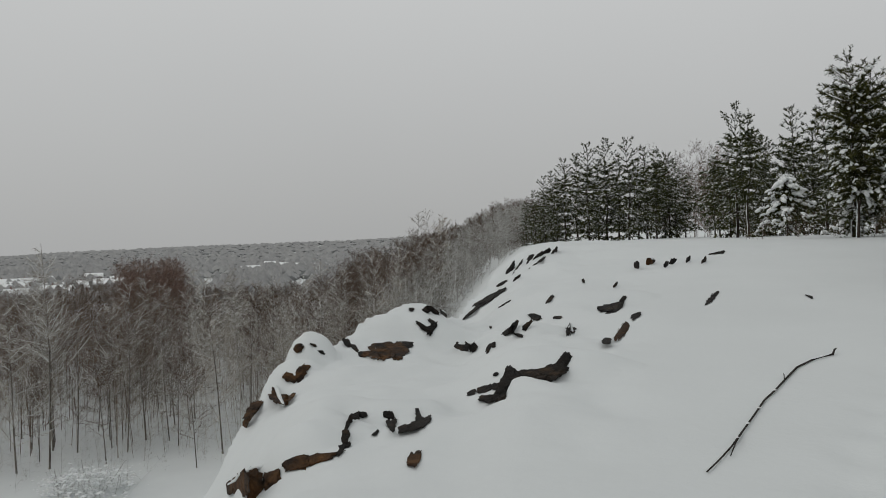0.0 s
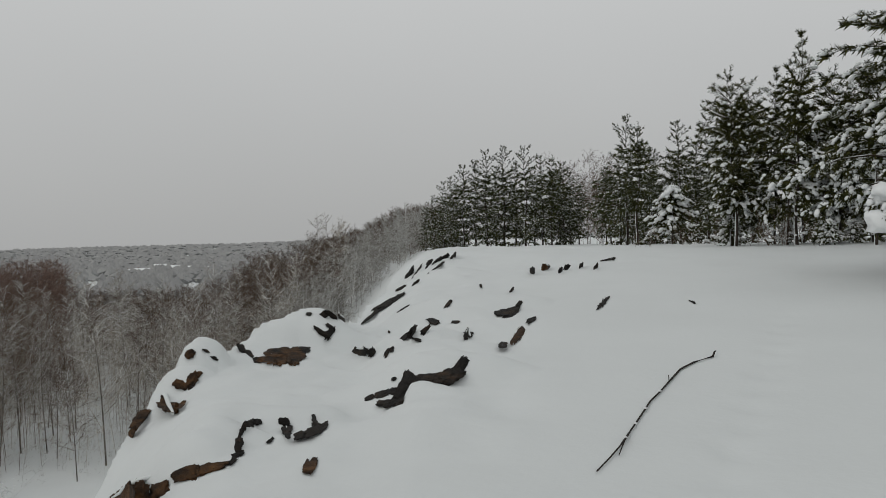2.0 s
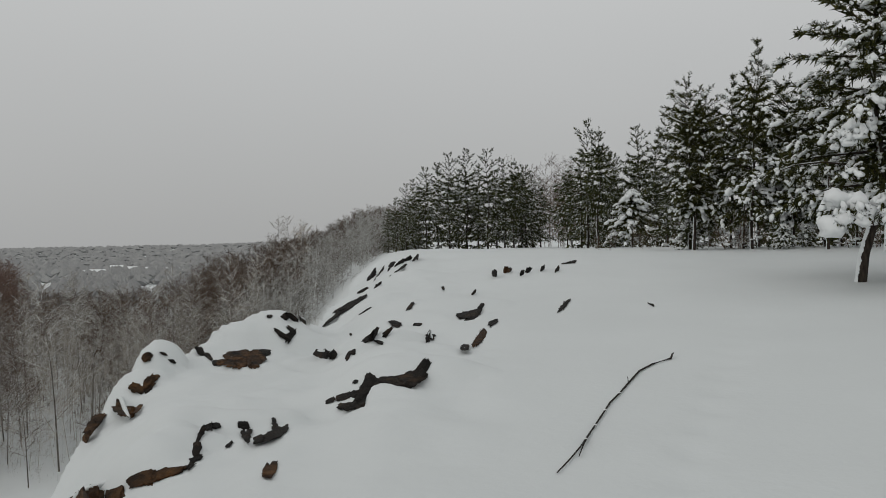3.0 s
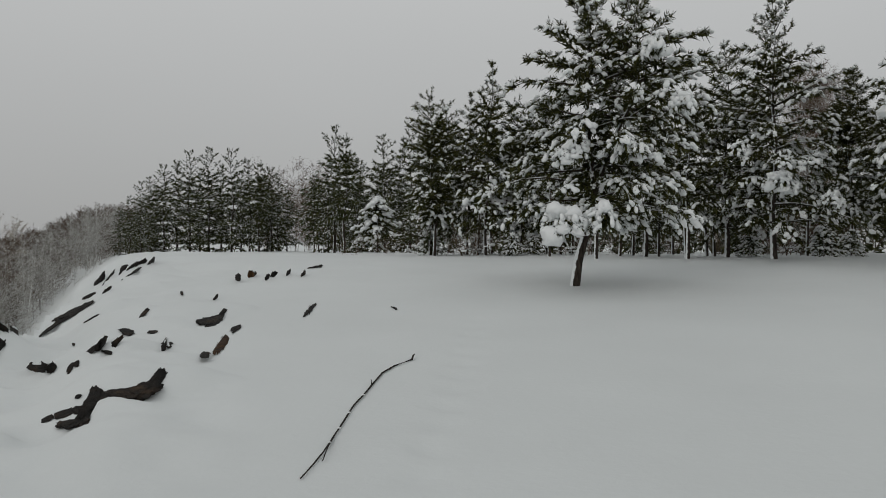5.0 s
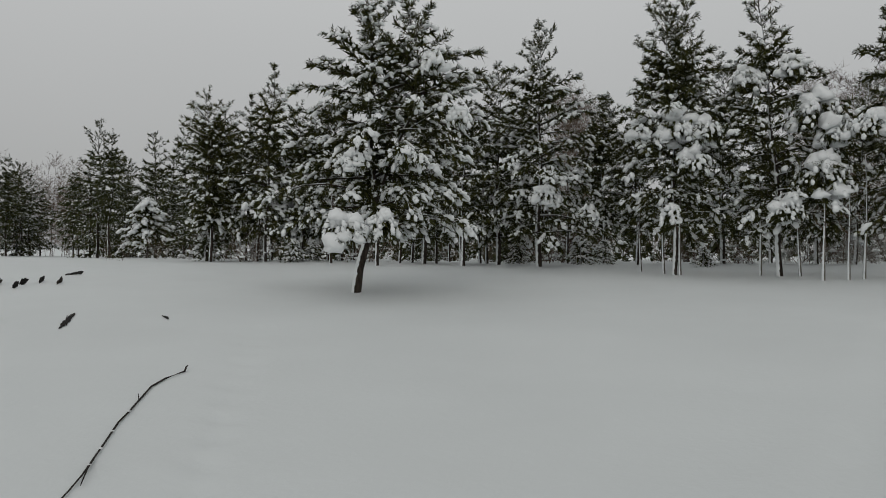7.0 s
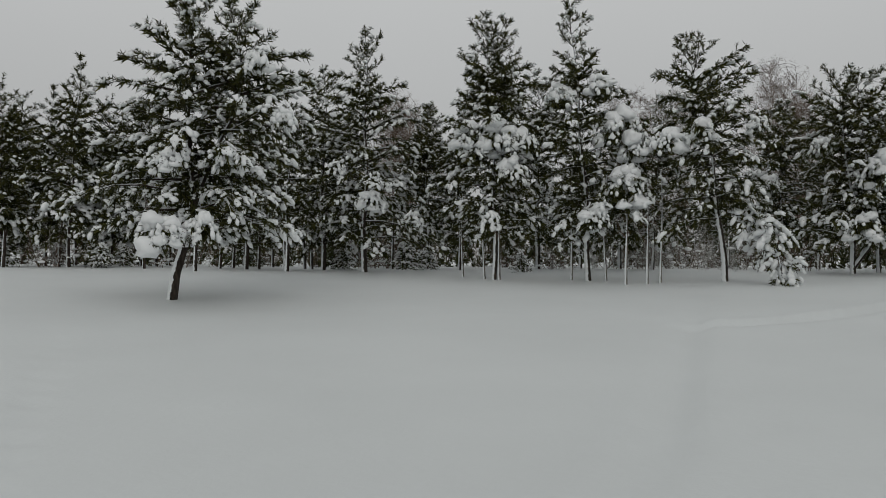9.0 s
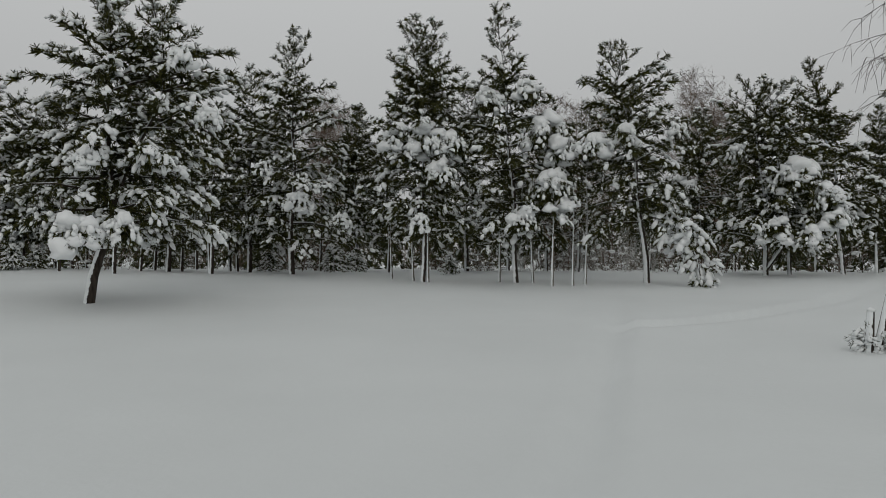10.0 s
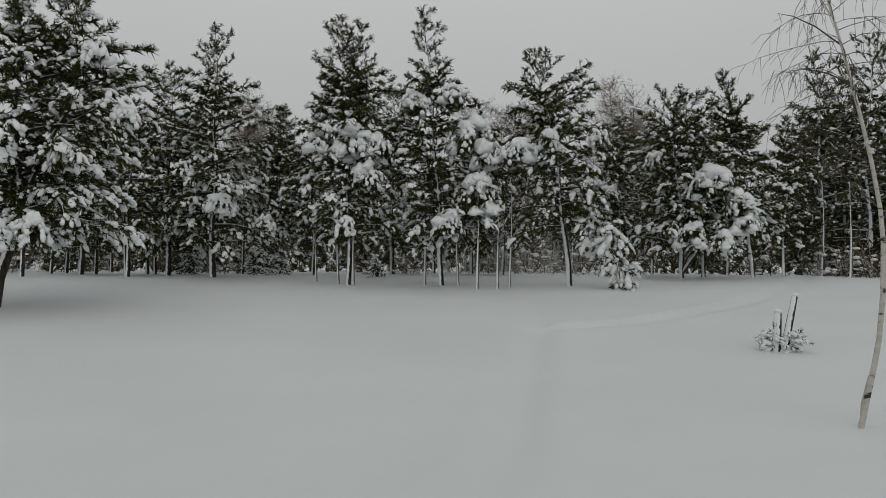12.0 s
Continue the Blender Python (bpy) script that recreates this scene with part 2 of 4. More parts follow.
def ground_z(x, y):
    x, y = np.asarray(x, float), np.asarray(y, float)
    az, r = np.degrees(np.arctan2(-x, y)), np.hypot(x, y)
    rr, rz = np.interp(az, RIM_A, RIM_R), np.interp(az, RIM_A, RIM_Z)
    left = step(20, 28, az) * (1 - step(120, 175, az))
    drop = (plateau(rr) - rz) * left
    inside = plateau(r) - drop * step(0.1, 1.0, np.minimum(r / rr, 1))
    vale = step(27, 42, az) * (1 - step(130, 178, az))
    floor = plateau(r) * (1 - vale) + vale * (-13.6 + 0.6 * rough2(x / 40, y / 40, 5))
    fall = inside - 1.5 * np.maximum(0, r - rr) - 0.12 * np.maximum(0, r - rr) ** 2
    z = np.where(r > rr, np.maximum(fall, np.minimum(floor, inside)), inside)
    ridge = np.interp(az, [-180, 20, 36, 50, 60, 66, 90, 180], [12, 20, 27, 24, 21, 14, 12, 12])
    z = z + ridge * step(600, 1700, r) * (1 + 0.12 * rough2(x / 260, y / 260, 7))
    for a, d, w, dep, h in MOUNDS:
        ta = math.radians(a)
        cx, cy = -d * math.sin(ta), d * math.cos(ta)
        u = ((x - cx) * math.cos(ta) + (y - cy) * math.sin(ta)) / w
        v = (-(x - cx) * math.sin(ta) + (y - cy) * math.cos(ta)) / dep
        q = np.sqrt(u * u + v * v) * (1 + 0.16 * rough2(x * 1.7, y * 1.7, 3))
        z = z + h * np.maximum(0, 1 - q * q) ** 0.75
    slope = step(16, 27, az) * (1 - step(90, 120, az)) * (r < rr + 1) * step(4, 7, r)
    z = z + 0.09 * slope * rough2(x * 1.2, y * 1.2, 1) + 0.035 * slope * rough2(x * 3.1, y * 3.1, 2)
    z = z + 0.05 * rough2(x / 3.2, y / 3.2, 4) * step(3, 8, r) + 0.010 * rough2(x * 0.9, y * 0.9, 6)
    # old, snowed-in trails: one runs off through the clearing, one turns away along the wood
    for off, depth, mask in (((x - 0.95 * y + 0.6) / 1.38, 0.07, step(3.5, 6, y) * (1 - step(12, 15, y)) * (x > 0)),
                             (y - 10.6 - 0.02 * (x - 11) ** 2, 0.10, step(8.5, 11, x) * (1 - step(27, 32, x)))):
        off = off + 0.06 * rough2(x * 1.5, y * 1.5, 8)
        z = z + depth * mask * (0.6 * np.exp(-((off - 0.38) / 0.22) ** 2) - np.exp(-(off / 0.22) ** 2) + 0.4 * np.exp(-((off + 0.38) / 0.22) ** 2))
    # a faint line of filled-in footprints past the stick
    off = x + 0.67 + 0.05 * np.sin(y * 4.2)
    z = z - 0.04 * np.exp(-(off / 0.15) ** 2) * (0.6 + 0.4 * np.sin(y * 8.5)) * step(4, 5.5, y) * (1 - step(12, 15, y))
    return z


def at(bearing, dist, lift=0.0):
    """A point of the ground at a bearing and distance."""
    t = math.radians(bearing)
    x, y = -dist * math.sin(t), dist * math.cos(t)
    return Vector((x, y, float(ground_z(x, y)) + lift))


def dip(bearing, angle, near=2.5, far=90.0):
    """Where the ground lies at that bearing, seen at that angle over the level."""
    rs = np.geomspace(near, far, 3000)
    t = math.radians(bearing)
    zs = ground_z(-rs * math.sin(t), rs * math.cos(t))
    above = np.nonzero(zs >= EYE + rs * math.tan(math.radians(angle)))[0]
    return at(bearing, float(rs[above[0]]) if len(above) else far)


def make_ground():
    az = np.radians(np.concatenate([np.arange(-180, -72, 4.0), np.arange(-72, 16, 0.8), np.arange(16, 56, 0.3), np.arange(56, 80, 0.7), np.arange(80, 180, 4.0)]))
    rad = np.concatenate([np.geomspace(0.4, 4.0, 26, endpoint=False), np.geomspace(4.0, 60.0, 240, endpoint=False), np.geomspace(60, 4500, 60)])
    A, R = np.meshgrid(az, rad, indexing="ij")
    X, Y = -R * np.sin(A), R * np.cos(A)
    Z = ground_z(X, Y)
    na, nr = A.shape
    vs = np.stack([X.ravel(), Y.ravel(), Z.ravel()], -1)
    i, j = np.meshgrid(np.arange(na), np.arange(nr - 1), indexing="ij")
    k = (i + 1) % na
    fs = np.stack([i * nr + j, k * nr + j, k * nr + j + 1, i * nr + j + 1], -1).reshape(-1, 4)
    me = bpy.data.meshes.new("ground")
    centre = len(vs)
    verts = vs.tolist() + [[0, 0, float(ground_z(0.0, 0.01))]]
    faces = fs.tolist() + [[int(a * nr), centre, int(((a + 1) % na) * nr)] for a in range(na)]
    me.from_pydata(verts, [], faces)
    me.polygons.foreach_set("use_smooth", [True] * len(me.polygons))
    me.materials.append(SNOW)
    me.update()
    bm = bmesh.new()
    bm.from_mesh(me)
    bmesh.ops.recalc_face_normals(bm, faces=bm.faces)
    if sum(f.normal.z for f in bm.faces) < 0:
        bmesh.ops.reverse_faces(bm, faces=bm.faces)
    bm.to_mesh(me)
    bm.free()
    return tagged(new("ground", me), "deep undisturbed snow over a plateau, cliff and valley", "snow ground", kind="structure")


make_ground()


# ---------------------------------------------------------------- pines
def tuft(soup, p, d, rng, size, blades, slim=1.0):
    """Needle sprays round the end of a twig."""
    v, f = soup.v, soup.f
    for _ in range(blades):
        w = (d * 1.15 + rand_dir(rng)).normalized()
        s = w.cross(rand_dir(rng)).normalized() * size * rng.uniform(0.13, 0.22) * slim
        b = p - w * size * 0.2 - d * size * rng.uniform(0, 0.8)
        t = b + w * size * rng.uniform(0.7, 1.2)
        k = len(v)
        if slim >= 0.5:
            v.extend((tuple(b - s), tuple(t), tuple(b + s)))
            f.append((k, k + 1, k + 2))
        else:
            m = b.lerp(t, 0.55)
            v.extend((tuple(b), tuple(m - s), tuple(t), tuple(m + s)))
            f.append((k, k + 1, k + 2, k + 3))


def lobe_shapes():
    """Rounded, slightly uneven lumps, flat below."""
    rs = np.random.RandomState(3)
    ball = np.array([tuple(v) for v in BALLS[1][0]])
    out = []
    for _ in range(24):
        q = ball * (1 + rs.uniform(-0.26, 0.26, (len(ball), 1)))
        q[:, 2] *= np.where(q[:, 2] < 0, 0.6, 1.0)
        out.append(q)
    return out


LOBES, LOBE_FACES = lobe_shapes(), BALLS[1][1]
PEBBLES = np.array([tuple(v) for v in PEBBLE[0]])


def lobe(soup, c, e, a, b, h, rng, simple=False):
    """One lump of snow, long along e."""
    side = e.cross(Vector((0, 0, 1)))
    side = side.normalized() if side.length > 0.05 else Vector((1, 0, 0))
    up = side.cross(e)
    m = np.array((tuple(e * a), tuple(side * b), tuple(up * h)))
    vs = (PEBBLES if simple else LOBES[rng.randrange(24)]) @ m + np.array(tuple(c))
    soup.add([tuple(q) for q in vs.tolist()], PEBBLE[1] if simple else LOBE_FACES)


def clump(soup, c, e, rng, size, n, simple=False):
    """Lumps of snow that lie along a spray, its outer end hanging."""
    flat = Vector((e.x, e.y, min(e.z, 0.35))).normalized()
    side = flat.cross(Vector((0, 0, 1))).normalized()
    for k in range(n):
        f = (k + rng.uniform(-0.3, 0.3)) / max(n - 1, 1) - 0.5 if n > 1 else 0.0
        sag = max(f + 0.15, 0)
        p = c + flat * size * 1.9 * f + side * rng.gauss(0, 0.55) * size + Vector((0, 0, rng.gauss(0, 0.22) - 1.6 * sag)) * size
        w = (flat + Vector((0, 0, -1.3 * sag - rng.uniform(0, 0.4))) + rand_dir(rng) * 0.35).normalized()
        r = size * rng.uniform(0.62, 1.25)
        lobe(soup, p, w, r * rng.uniform(0.95, 1.6), r * rng.uniform(0.75, 1.1), r * rng.uniform(0.6, 0.9), rng, simple)


def pillow(load, leaf, c, w, rng):
    """A thick load of snow bent over the end of a bough, with hanging fringes and needles under it."""
    for k in range(int(5 + 7 * w)):
        a, q = rng.uniform(0, 6.283), rng.random() ** 0.6
        x, y = math.cos(a) * q * w * 0.46, math.sin(a) * q * w * 0.3
        p = c + Vector((x, y, -0.72 * w * q * q + rng.uniform(-0.03, 0.03)))
        s = rng.uniform(0.13, 0.24) * min(w, 1.3) ** 0.7
        blob(load, p, (s * rng.uniform(0.9, 1.35), s * rng.uniform(0.8, 1.1), s * rng.uniform(0.75, 1.15)), rng, 2, 0.5)
    for k in range(int(16 + 30 * w)):
        a = rng.uniform(0, 6.283)
        x, y = math.cos(a) * w * rng.uniform(0.3, 0.56), math.sin(a) * w * 0.36
        drop = rng.uniform(0.12, 0.55) * w
        p = c + Vector((x, y, -0.12 * w - drop))
        e = Vector((math.cos(a) * 0.5, math.sin(a) * 0.4, -0.8)).normalized()
        tuft(leaf, p + Vector((0, 0, -0.02)), e, rng, 0.20, 12, 0.4)
        tuft(leaf, c + Vector((x * 0.6, y * 0.6 + 0.1, -0.2 * w - drop * 0.8)), e, rng, 0.26, 8, 0.6)
        if rng.random() < 0.62:
            clump(load, p + Vector((0, -0.03, 0.06)), e, rng, rng.uniform(0.05, 0.085), rng.choice((1, 2, 3)))


def pine(seed, stems, base, radius, snow, trunk_r=0.11, fine=1.0, dark=False, shape=0.75, pillows=(), sparse=1.0, lean=0.0, bare=0.45, label=""):
    """A snow-laden pine. stems: each a list of (x, z) that its axis runs through; base: the height of the first limbs; lean: how far the
    crown's limbs reach further to one side. pillows: (x, z, width) of the thickest loads of snow on the side that faces the clearing."""
    rng = random.Random(seed)
    thing = new("pine_tree")
    trunk, limbs, leaf, load = Soup(), Soup(), Soup(), Soup()
    top = max(q[-1][1] for q in stems)
    near = fine > 0.85
    for k, line in enumerate(stems):
        zs, xs = [q[1] for q in line], [q[0] for q in line]
        pts = []
        for i in range(12):
            z = zs[0] + (zs[-1] - zs[0]) * i / 11
            pts.append(Vector((float(np.interp(z, zs, xs)) + 0.05 * math.sin(z * 1.7 + seed), 0.10 * math.sin(z * 1.1 + seed * 2) * min(z, 2) * 0.5, z)))
        if k == 0:
            pts[0].z = -0.3
        n = len(pts)
        tube(trunk, pts, [max(trunk_r * (1.0 if k == 0 else 0.8) * (1 - 0.95 * max(q.z / top, 0) ** 0.8), 0.010) for q in pts], 9)
        z = max(base, zs[0] + 0.15)
        while z < zs[-1] * 0.99:
            u = max(0.0, (z - base) / (top - base))
            i = next((i for i in range(n - 1) if pts[i + 1].z >= z), n - 2)
            hub = pts[i].lerp(pts[i + 1], min(max((z - pts[i].z) / max(pts[i + 1].z - pts[i].z, 1e-3), 0), 1))
            reach = radius * float(np.interp(u, (0, 0.14, 0.4, 0.62, 0.8, 0.92, 1), (0.8, 1.0, 0.92, 0.68, 0.40, 0.20, 0.07))) ** (shape / 0.8)
            count = rng.choice((4, 5, 5, 6)) if u < 0.7 else rng.choice((3, 3, 4))
            a0 = rng.uniform(0, 6.283)
            for c in range(count):
                a = a0 + 6.283 * c / count + rng.uniform(-0.5, 0.5)
                wild = 0.95 + 0.75 * noise.noise(Vector((math.cos(a) * 0.9, math.sin(a) * 0.9, z * 0.55)) + Vector((seed, seed * 0.7, 0)))
                ln = reach * rng.uniform(0.68, 1.12) * min(max(wild, 0.55), 1.3) * (1 + lean * math.cos(a))
                ln = max(ln * (1 if k == 0 else 0.92), 0.13)
                rise = float(np.interp(u, (0, 0.3, 0.65, 1), (0.12, 0.18, 0.42, 1.25)))
                d = Vector((math.cos(a), math.sin(a), rise + rng.uniform(-0.18, 0.22))).normalized()
                seg, q, m = [hub.copy()], hub.copy(), 5
                for s in range(m):
                    d = (d + Vector((0, 0, -0.30 * (1 - u) ** 0.7 * min(ln, 1.6) / 1.6 * (s / 4))) + rand_dir(rng) * 0.13).normalized()
                    q = q + d * ln / m
                    seg.append(q.copy())
                r0 = 0.009 + 0.011 * ln
                tube(limbs, seg, [max(r0 * (1 - s / (m + 0.6)), 0.005) for s in range(m + 1)], 4 if near else 3)
                if near and rng.random() < snow * 0.25 and ln > 0.6:
                    tube(load, [p + Vector((0, 0, r0 * 1.25)) for p in seg[1:5]], [r0 * 0.8, r0 * 1.3, r0 * 1.15, r0 * 0.6], 4)
                # the shaded inner sprays, bare of snow
                for s in range(1, m + 1):
                    if u < 0.8 or s > 2:
                        tuft(leaf, seg[s] + Vector((0, 0, -0.07)), (d + Vector((0, 0, -0.3))).normalized(), rng, (0.29 if near else 0.32) if u < 0.75 else 0.15, (11 if u < 0.75 else 5) if near else 6, (0.62 if u < 0.75 else 0.34) if near else 0.8)
                side = d.cross(Vector((0, 0, 1))).normalized()
                gap = (0.150 if near else 0.23) / (sparse * max(fine, 0.6))
                g, flip = max(0.22 * ln, 0.10), rng.choice((-1, 1))
                while g < ln:
                    f = g / ln * m
                    si = min(int(f), m - 1)
                    p = seg[si].lerp(seg[si + 1], f - si)
                    flip = -flip
                    w = (d * 0.65 + side * flip * rng.uniform(0.45, 1.0) + Vector((0, 0, rng.uniform(-0.25, 0.35) + 0.6 * u * u)) + rand_dir(rng) * 0.2).normalized()
                    tw = rng.uniform(0.18, 0.46) * (1.15 - 0.55 * g / ln) * min(1.0, 0.45 + 0.5 * ln)
                    end = p + w * tw + Vector((0, 0, -0.12 * tw * (1 - u)))
                    size = rng.uniform(0.13, 0.20) if near else rng.uniform(0.15, 0.23)
                    if near and tw > 0.2:
                        tuft(leaf, p.lerp(end, 0.5), w, rng, size, 9, 0.34)
                    tuft(leaf, end, w, rng, size, 14 if near else 9, 0.34 if near else 0.5)
                    if rng.random() < snow * (0.85 - bare * u ** 2.0):
                        if near:
                            clump(load, end + Vector((0, 0, 0.045)), w, rng, rng.choice((0.03, 0.045, 0.06, 0.09)) * rng.uniform(0.8, 1.2) * (1 - 0.3 * u), rng.choice((2, 3, 4)))
                        else:
                            clump(load, end + Vector((0, 0, 0.08)), w, rng, rng.uniform(0.04, 0.085), rng.choice((1, 1, 2)), True)
                    g += gap * rng.uniform(0.7, 1.3)
                tuft(leaf, seg[-1], d, rng, 0.17 if near else 0.2, 15 if near else 8, 0.34 if near else 0.5)
                if near and rng.random() < snow * (0.95 - 0.5 * u):
                    clump(load, seg[-1] + Vector((0, 0, 0.05)), d, rng, rng.uniform(0.055, 0.095) * (1 - 0.35 * u), rng.choice((3, 4, 5)))
            z += rng.uniform(0.24, 0.40) * (1.0 if near else 1.35) * (top / 8) ** 0.5 * (1 + 0.25 * (u > 0.85)) / sparse ** 0.5
        for s in range(3):
            tuft(leaf, pts[-1] - Vector((0, 0, 0.12 * s)), Vector((0, 0, 1)), rng, 0.15, 7, 0.4)
    for x, z, w in pillows:
        u = max(0.0, (z - base) / (top - base))
        pillow(load, leaf, Vector((x, -radius * (0.78 - 0.5 * u) + 0.12 * abs(x), z)), w, rng)
    part("trunk", trunk, BARK_PINE, thing, "dark bark with snow plastered on one side")
    part("limbwork", limbs, BARK_LIMB, thing, kind="stuff")
    part("foliage", leaf, NEEDLES_FAR if dark else NEEDLES, thing, "dark green needle tufts dusted with snow", smooth=False, kind="stuff")
    part("snow_load", load, SNOW_LOAD, thing, "white clumps of fresh snow", kind="stuff")
    return tagged(thing, label, "pine tree", "pines at the edge of the plateau")


def put(thing, bearing, dist, turn=0.0, size=1.0, sink=0.05):
    thing.matrix_basis = Matrix.Translation(at(bearing, dist, -sink)) @ Matrix.Rotation(radians(turn), 4, "Z") @ Matrix.Scale(size, 4)


def put_copy(thing, bearing, dist, turn=0.0, size=1.0, sink=0.05, label=""):
    ob = copy_thing(thing, Matrix.Identity(4))
    ob.matrix_basis = Matrix.Translation(at(bearing, dist, -sink)) @ Matrix.Rotation(radians(turn), 4, "Z") @ Matrix.Scale(size, 4)
    return tagged(ob, label=label)


# the leaning pine that stands before the rest, with two stems
big = pine(11, [[(0, 0), (0.12, 0.9), (0.36, 1.9), (0.42, 2.7), (0.30, 4.4), (0.26, 6.95)], [(0.40, 2.2), (0.85, 3.3), (1.45, 4.6), (1.40, 5.8), (1.13, 7.2)]], 1.5, 2.65, 1.0, 0.13, 1.1,
           shape=0.9, lean=0.15, bare=0.15, pillows=((-0.25, 1.75, 0.9), (0.55, 1.75, 0.6), (-0.05, 3.15, 0.55), (2.3, 4.3, 0.5), (1.75, 5.6, 0.55), (1.1, 3.2, 0.5)), label="large leaning two-stemmed pine loaded with thick snow")
put(big, -4.4, 18.5, -4.4)
# the nearer row, one by one
tall = pine(21, [[(0, 0), (0.05, 4), (0.0, 8.6)]], 1.2, 2.5, 0.85, 0.115, 1.0, shape=0.95, bare=0.3, pillows=((0.2, 2.7, 0.9), (-0.9, 3.6, 0.5), (1.6, 2.0, 0.6)), label="tall snow-laden pine with a narrow top")
put(tall, -17.9, 26.6, -18)
twin = pine(31, [[(0, 0), (0.0, 4), (-0.1, 5.5), (-0.31, 8.55)], [(-0.03, 5.0), (0.15, 6.2), (0.32, 8.35)]], 1.5, 2.15, 0.78, 0.085, 1.0, shape=0.75,
            pillows=((-0.75, 4.7, 1.1), (0.1, 4.8, 1.3), (0.9, 4.5, 0.9), (0.5, 3.6, 0.8), (-0.1, 2.0, 0.6)), label="two-topped pine with thick snow pillows")
put(twin, -27.6, 24.3, -27.5)
plume = pine(41, [[(0, 0), (-0.1, 2), (-0.3, 5), (-0.62, 8.75)]], 1.6, 1.95, 0.6, 0.10, 1.05, shape=0.7, lean=0.1, bare=0.8,
             pillows=((0.9, 5.1, 1.5), (1.1, 3.3, 1.5), (1.35, 4.4, 1.0), (-0.9, 6.0, 0.9), (0.1, 2.2, 0.9), (0.3, 6.2, 0.8)), label="pine with a dark plume top and snow on its side")
put(plume, -34.6, 24.3, -34.5)
wide = pine(51, [[(0, 0), (-0.08, 1.5), (-0.2, 2.6), (-0.45, 4.6), (-1.05, 7.35)]], 1.9, 2.3, 0.5, 0.105, 1.15, shape=0.75, pillows=((-1.5, 4.4, 0.9), (-0.6, 4.6, 0.8), (0.9, 4.6, 0.5)), label="snowy pine with a pale bent trunk")
put(wide, -43.9, 24.0, -43.7)
bushy = pine(61, [[(0, 0), (-0.1, 3), (-0.55, 6.75)], [(0.05, 0.3), (0.62, 1.2), (0.5, 3), (0.05, 6.45)]], 1.2, 2.25, 0.75, 0.10, 1.0, shape=0.65,
             pillows=((1.0, 3.7, 1.5), (1.75, 2.9, 1.1), (0.3, 1.8, 1.0), (2.0, 2.1, 0.9), (-0.9, 4.3, 0.7), (1.2, 1.5, 0.7)), label="broad snow-laden pine with drooping boughs")
put(bushy, -52.0, 28.0, -52)
slim = pine(71, [[(0, 0), (-0.15, 3), (-1.0, 7.5)]], 1.6, 1.5, 0.45, 0.085, 1.0, shape=0.65, label="slim pine with an open top")
put(slim, -56.6, 29.4, -57)
forked = pine(81, [[(0, 0), (-0.05, 2), (-0.2, 6.5)], [(0.0, 1.2), (0.3, 3.0), (0.48, 6.1)]], 1.5, 1.45, 0.62, 0.075, 0.9, shape=0.45, sparse=0.6, label="open forked pine with thin snow")
put(forked, 6.0, 31.0, 5)
spire = pine(91, [[(0, 0), (0.05, 3), (0.3, 7.8)]], 1.1, 1.9, 0.72, 0.08, 0.95, shape=1.15, sparse=0.8, label="slender pine with a thin spire")
put(spire, 2.2, 30.5, 2)
stout = pine(101, [[(0, 0), (0.1, 3), (0.1, 7.25)]], 0.3, 2.1, 0.85, 0.10, 0.8, dark=True, shape=0.5, label="dense dark pine with light snow")
put(stout, 13.5, 46.0, 13)
dusk = pine(111, [[(0, 0), (0.05, 3), (-0.2, 7.2)]], 0.8, 1.9, 0.75, 0.10, 0.75, dark=True, shape=0.5, label="dark green pine with little snow")
put(dusk, 9.7, 47.0, 9)
thin = pine(121, [[(0, 0), (0.1, 3), (0.2, 7.0)]], 2.0, 1.3, 0.7, 0.08, 0.7, dark=True, label="thin dark pine in the wood")
put(thin, 18.9, 60.0, 0, 1.0)
# dark pines far along the rim
for b, d, s, k in ((27.6, 63, 0.62, 1), (26.9, 60, 0.70, 0), (26.2, 62, 0.80, 1), (25.4, 61, 0.88, 0), (24.5, 63, 0.98, 1), (23.6, 60, 1.0, 0), (23.0, 66, 0.95, 1), (22.3, 61, 1.06, 0), (21.5, 66, 1.0, 1),
                   (20.8, 60, 1.04, 0), (20.1, 64, 0.9, 1), (18.0, 63, 0.9, 0), (16.9, 66, 0.72, 1), (7.8, 48, 1.03, 0), (8.6, 54, 1.0, 1), (11.6, 58, 0.92, 0), (14.6, 66, 0.85, 1), (5.0, 52, 1.05, 0),
                   (19.5, 61, 0.98, 1), (18.3, 66, 0.92, 0), (17.5, 64, 0.85, 1), (27.2, 68, 0.62, 0), (28.2, 65, 0.5, 0), (26.0, 68, 0.72, 0)):
    put_copy((stout, dusk)[k], b, d, b * 53 + d, s)
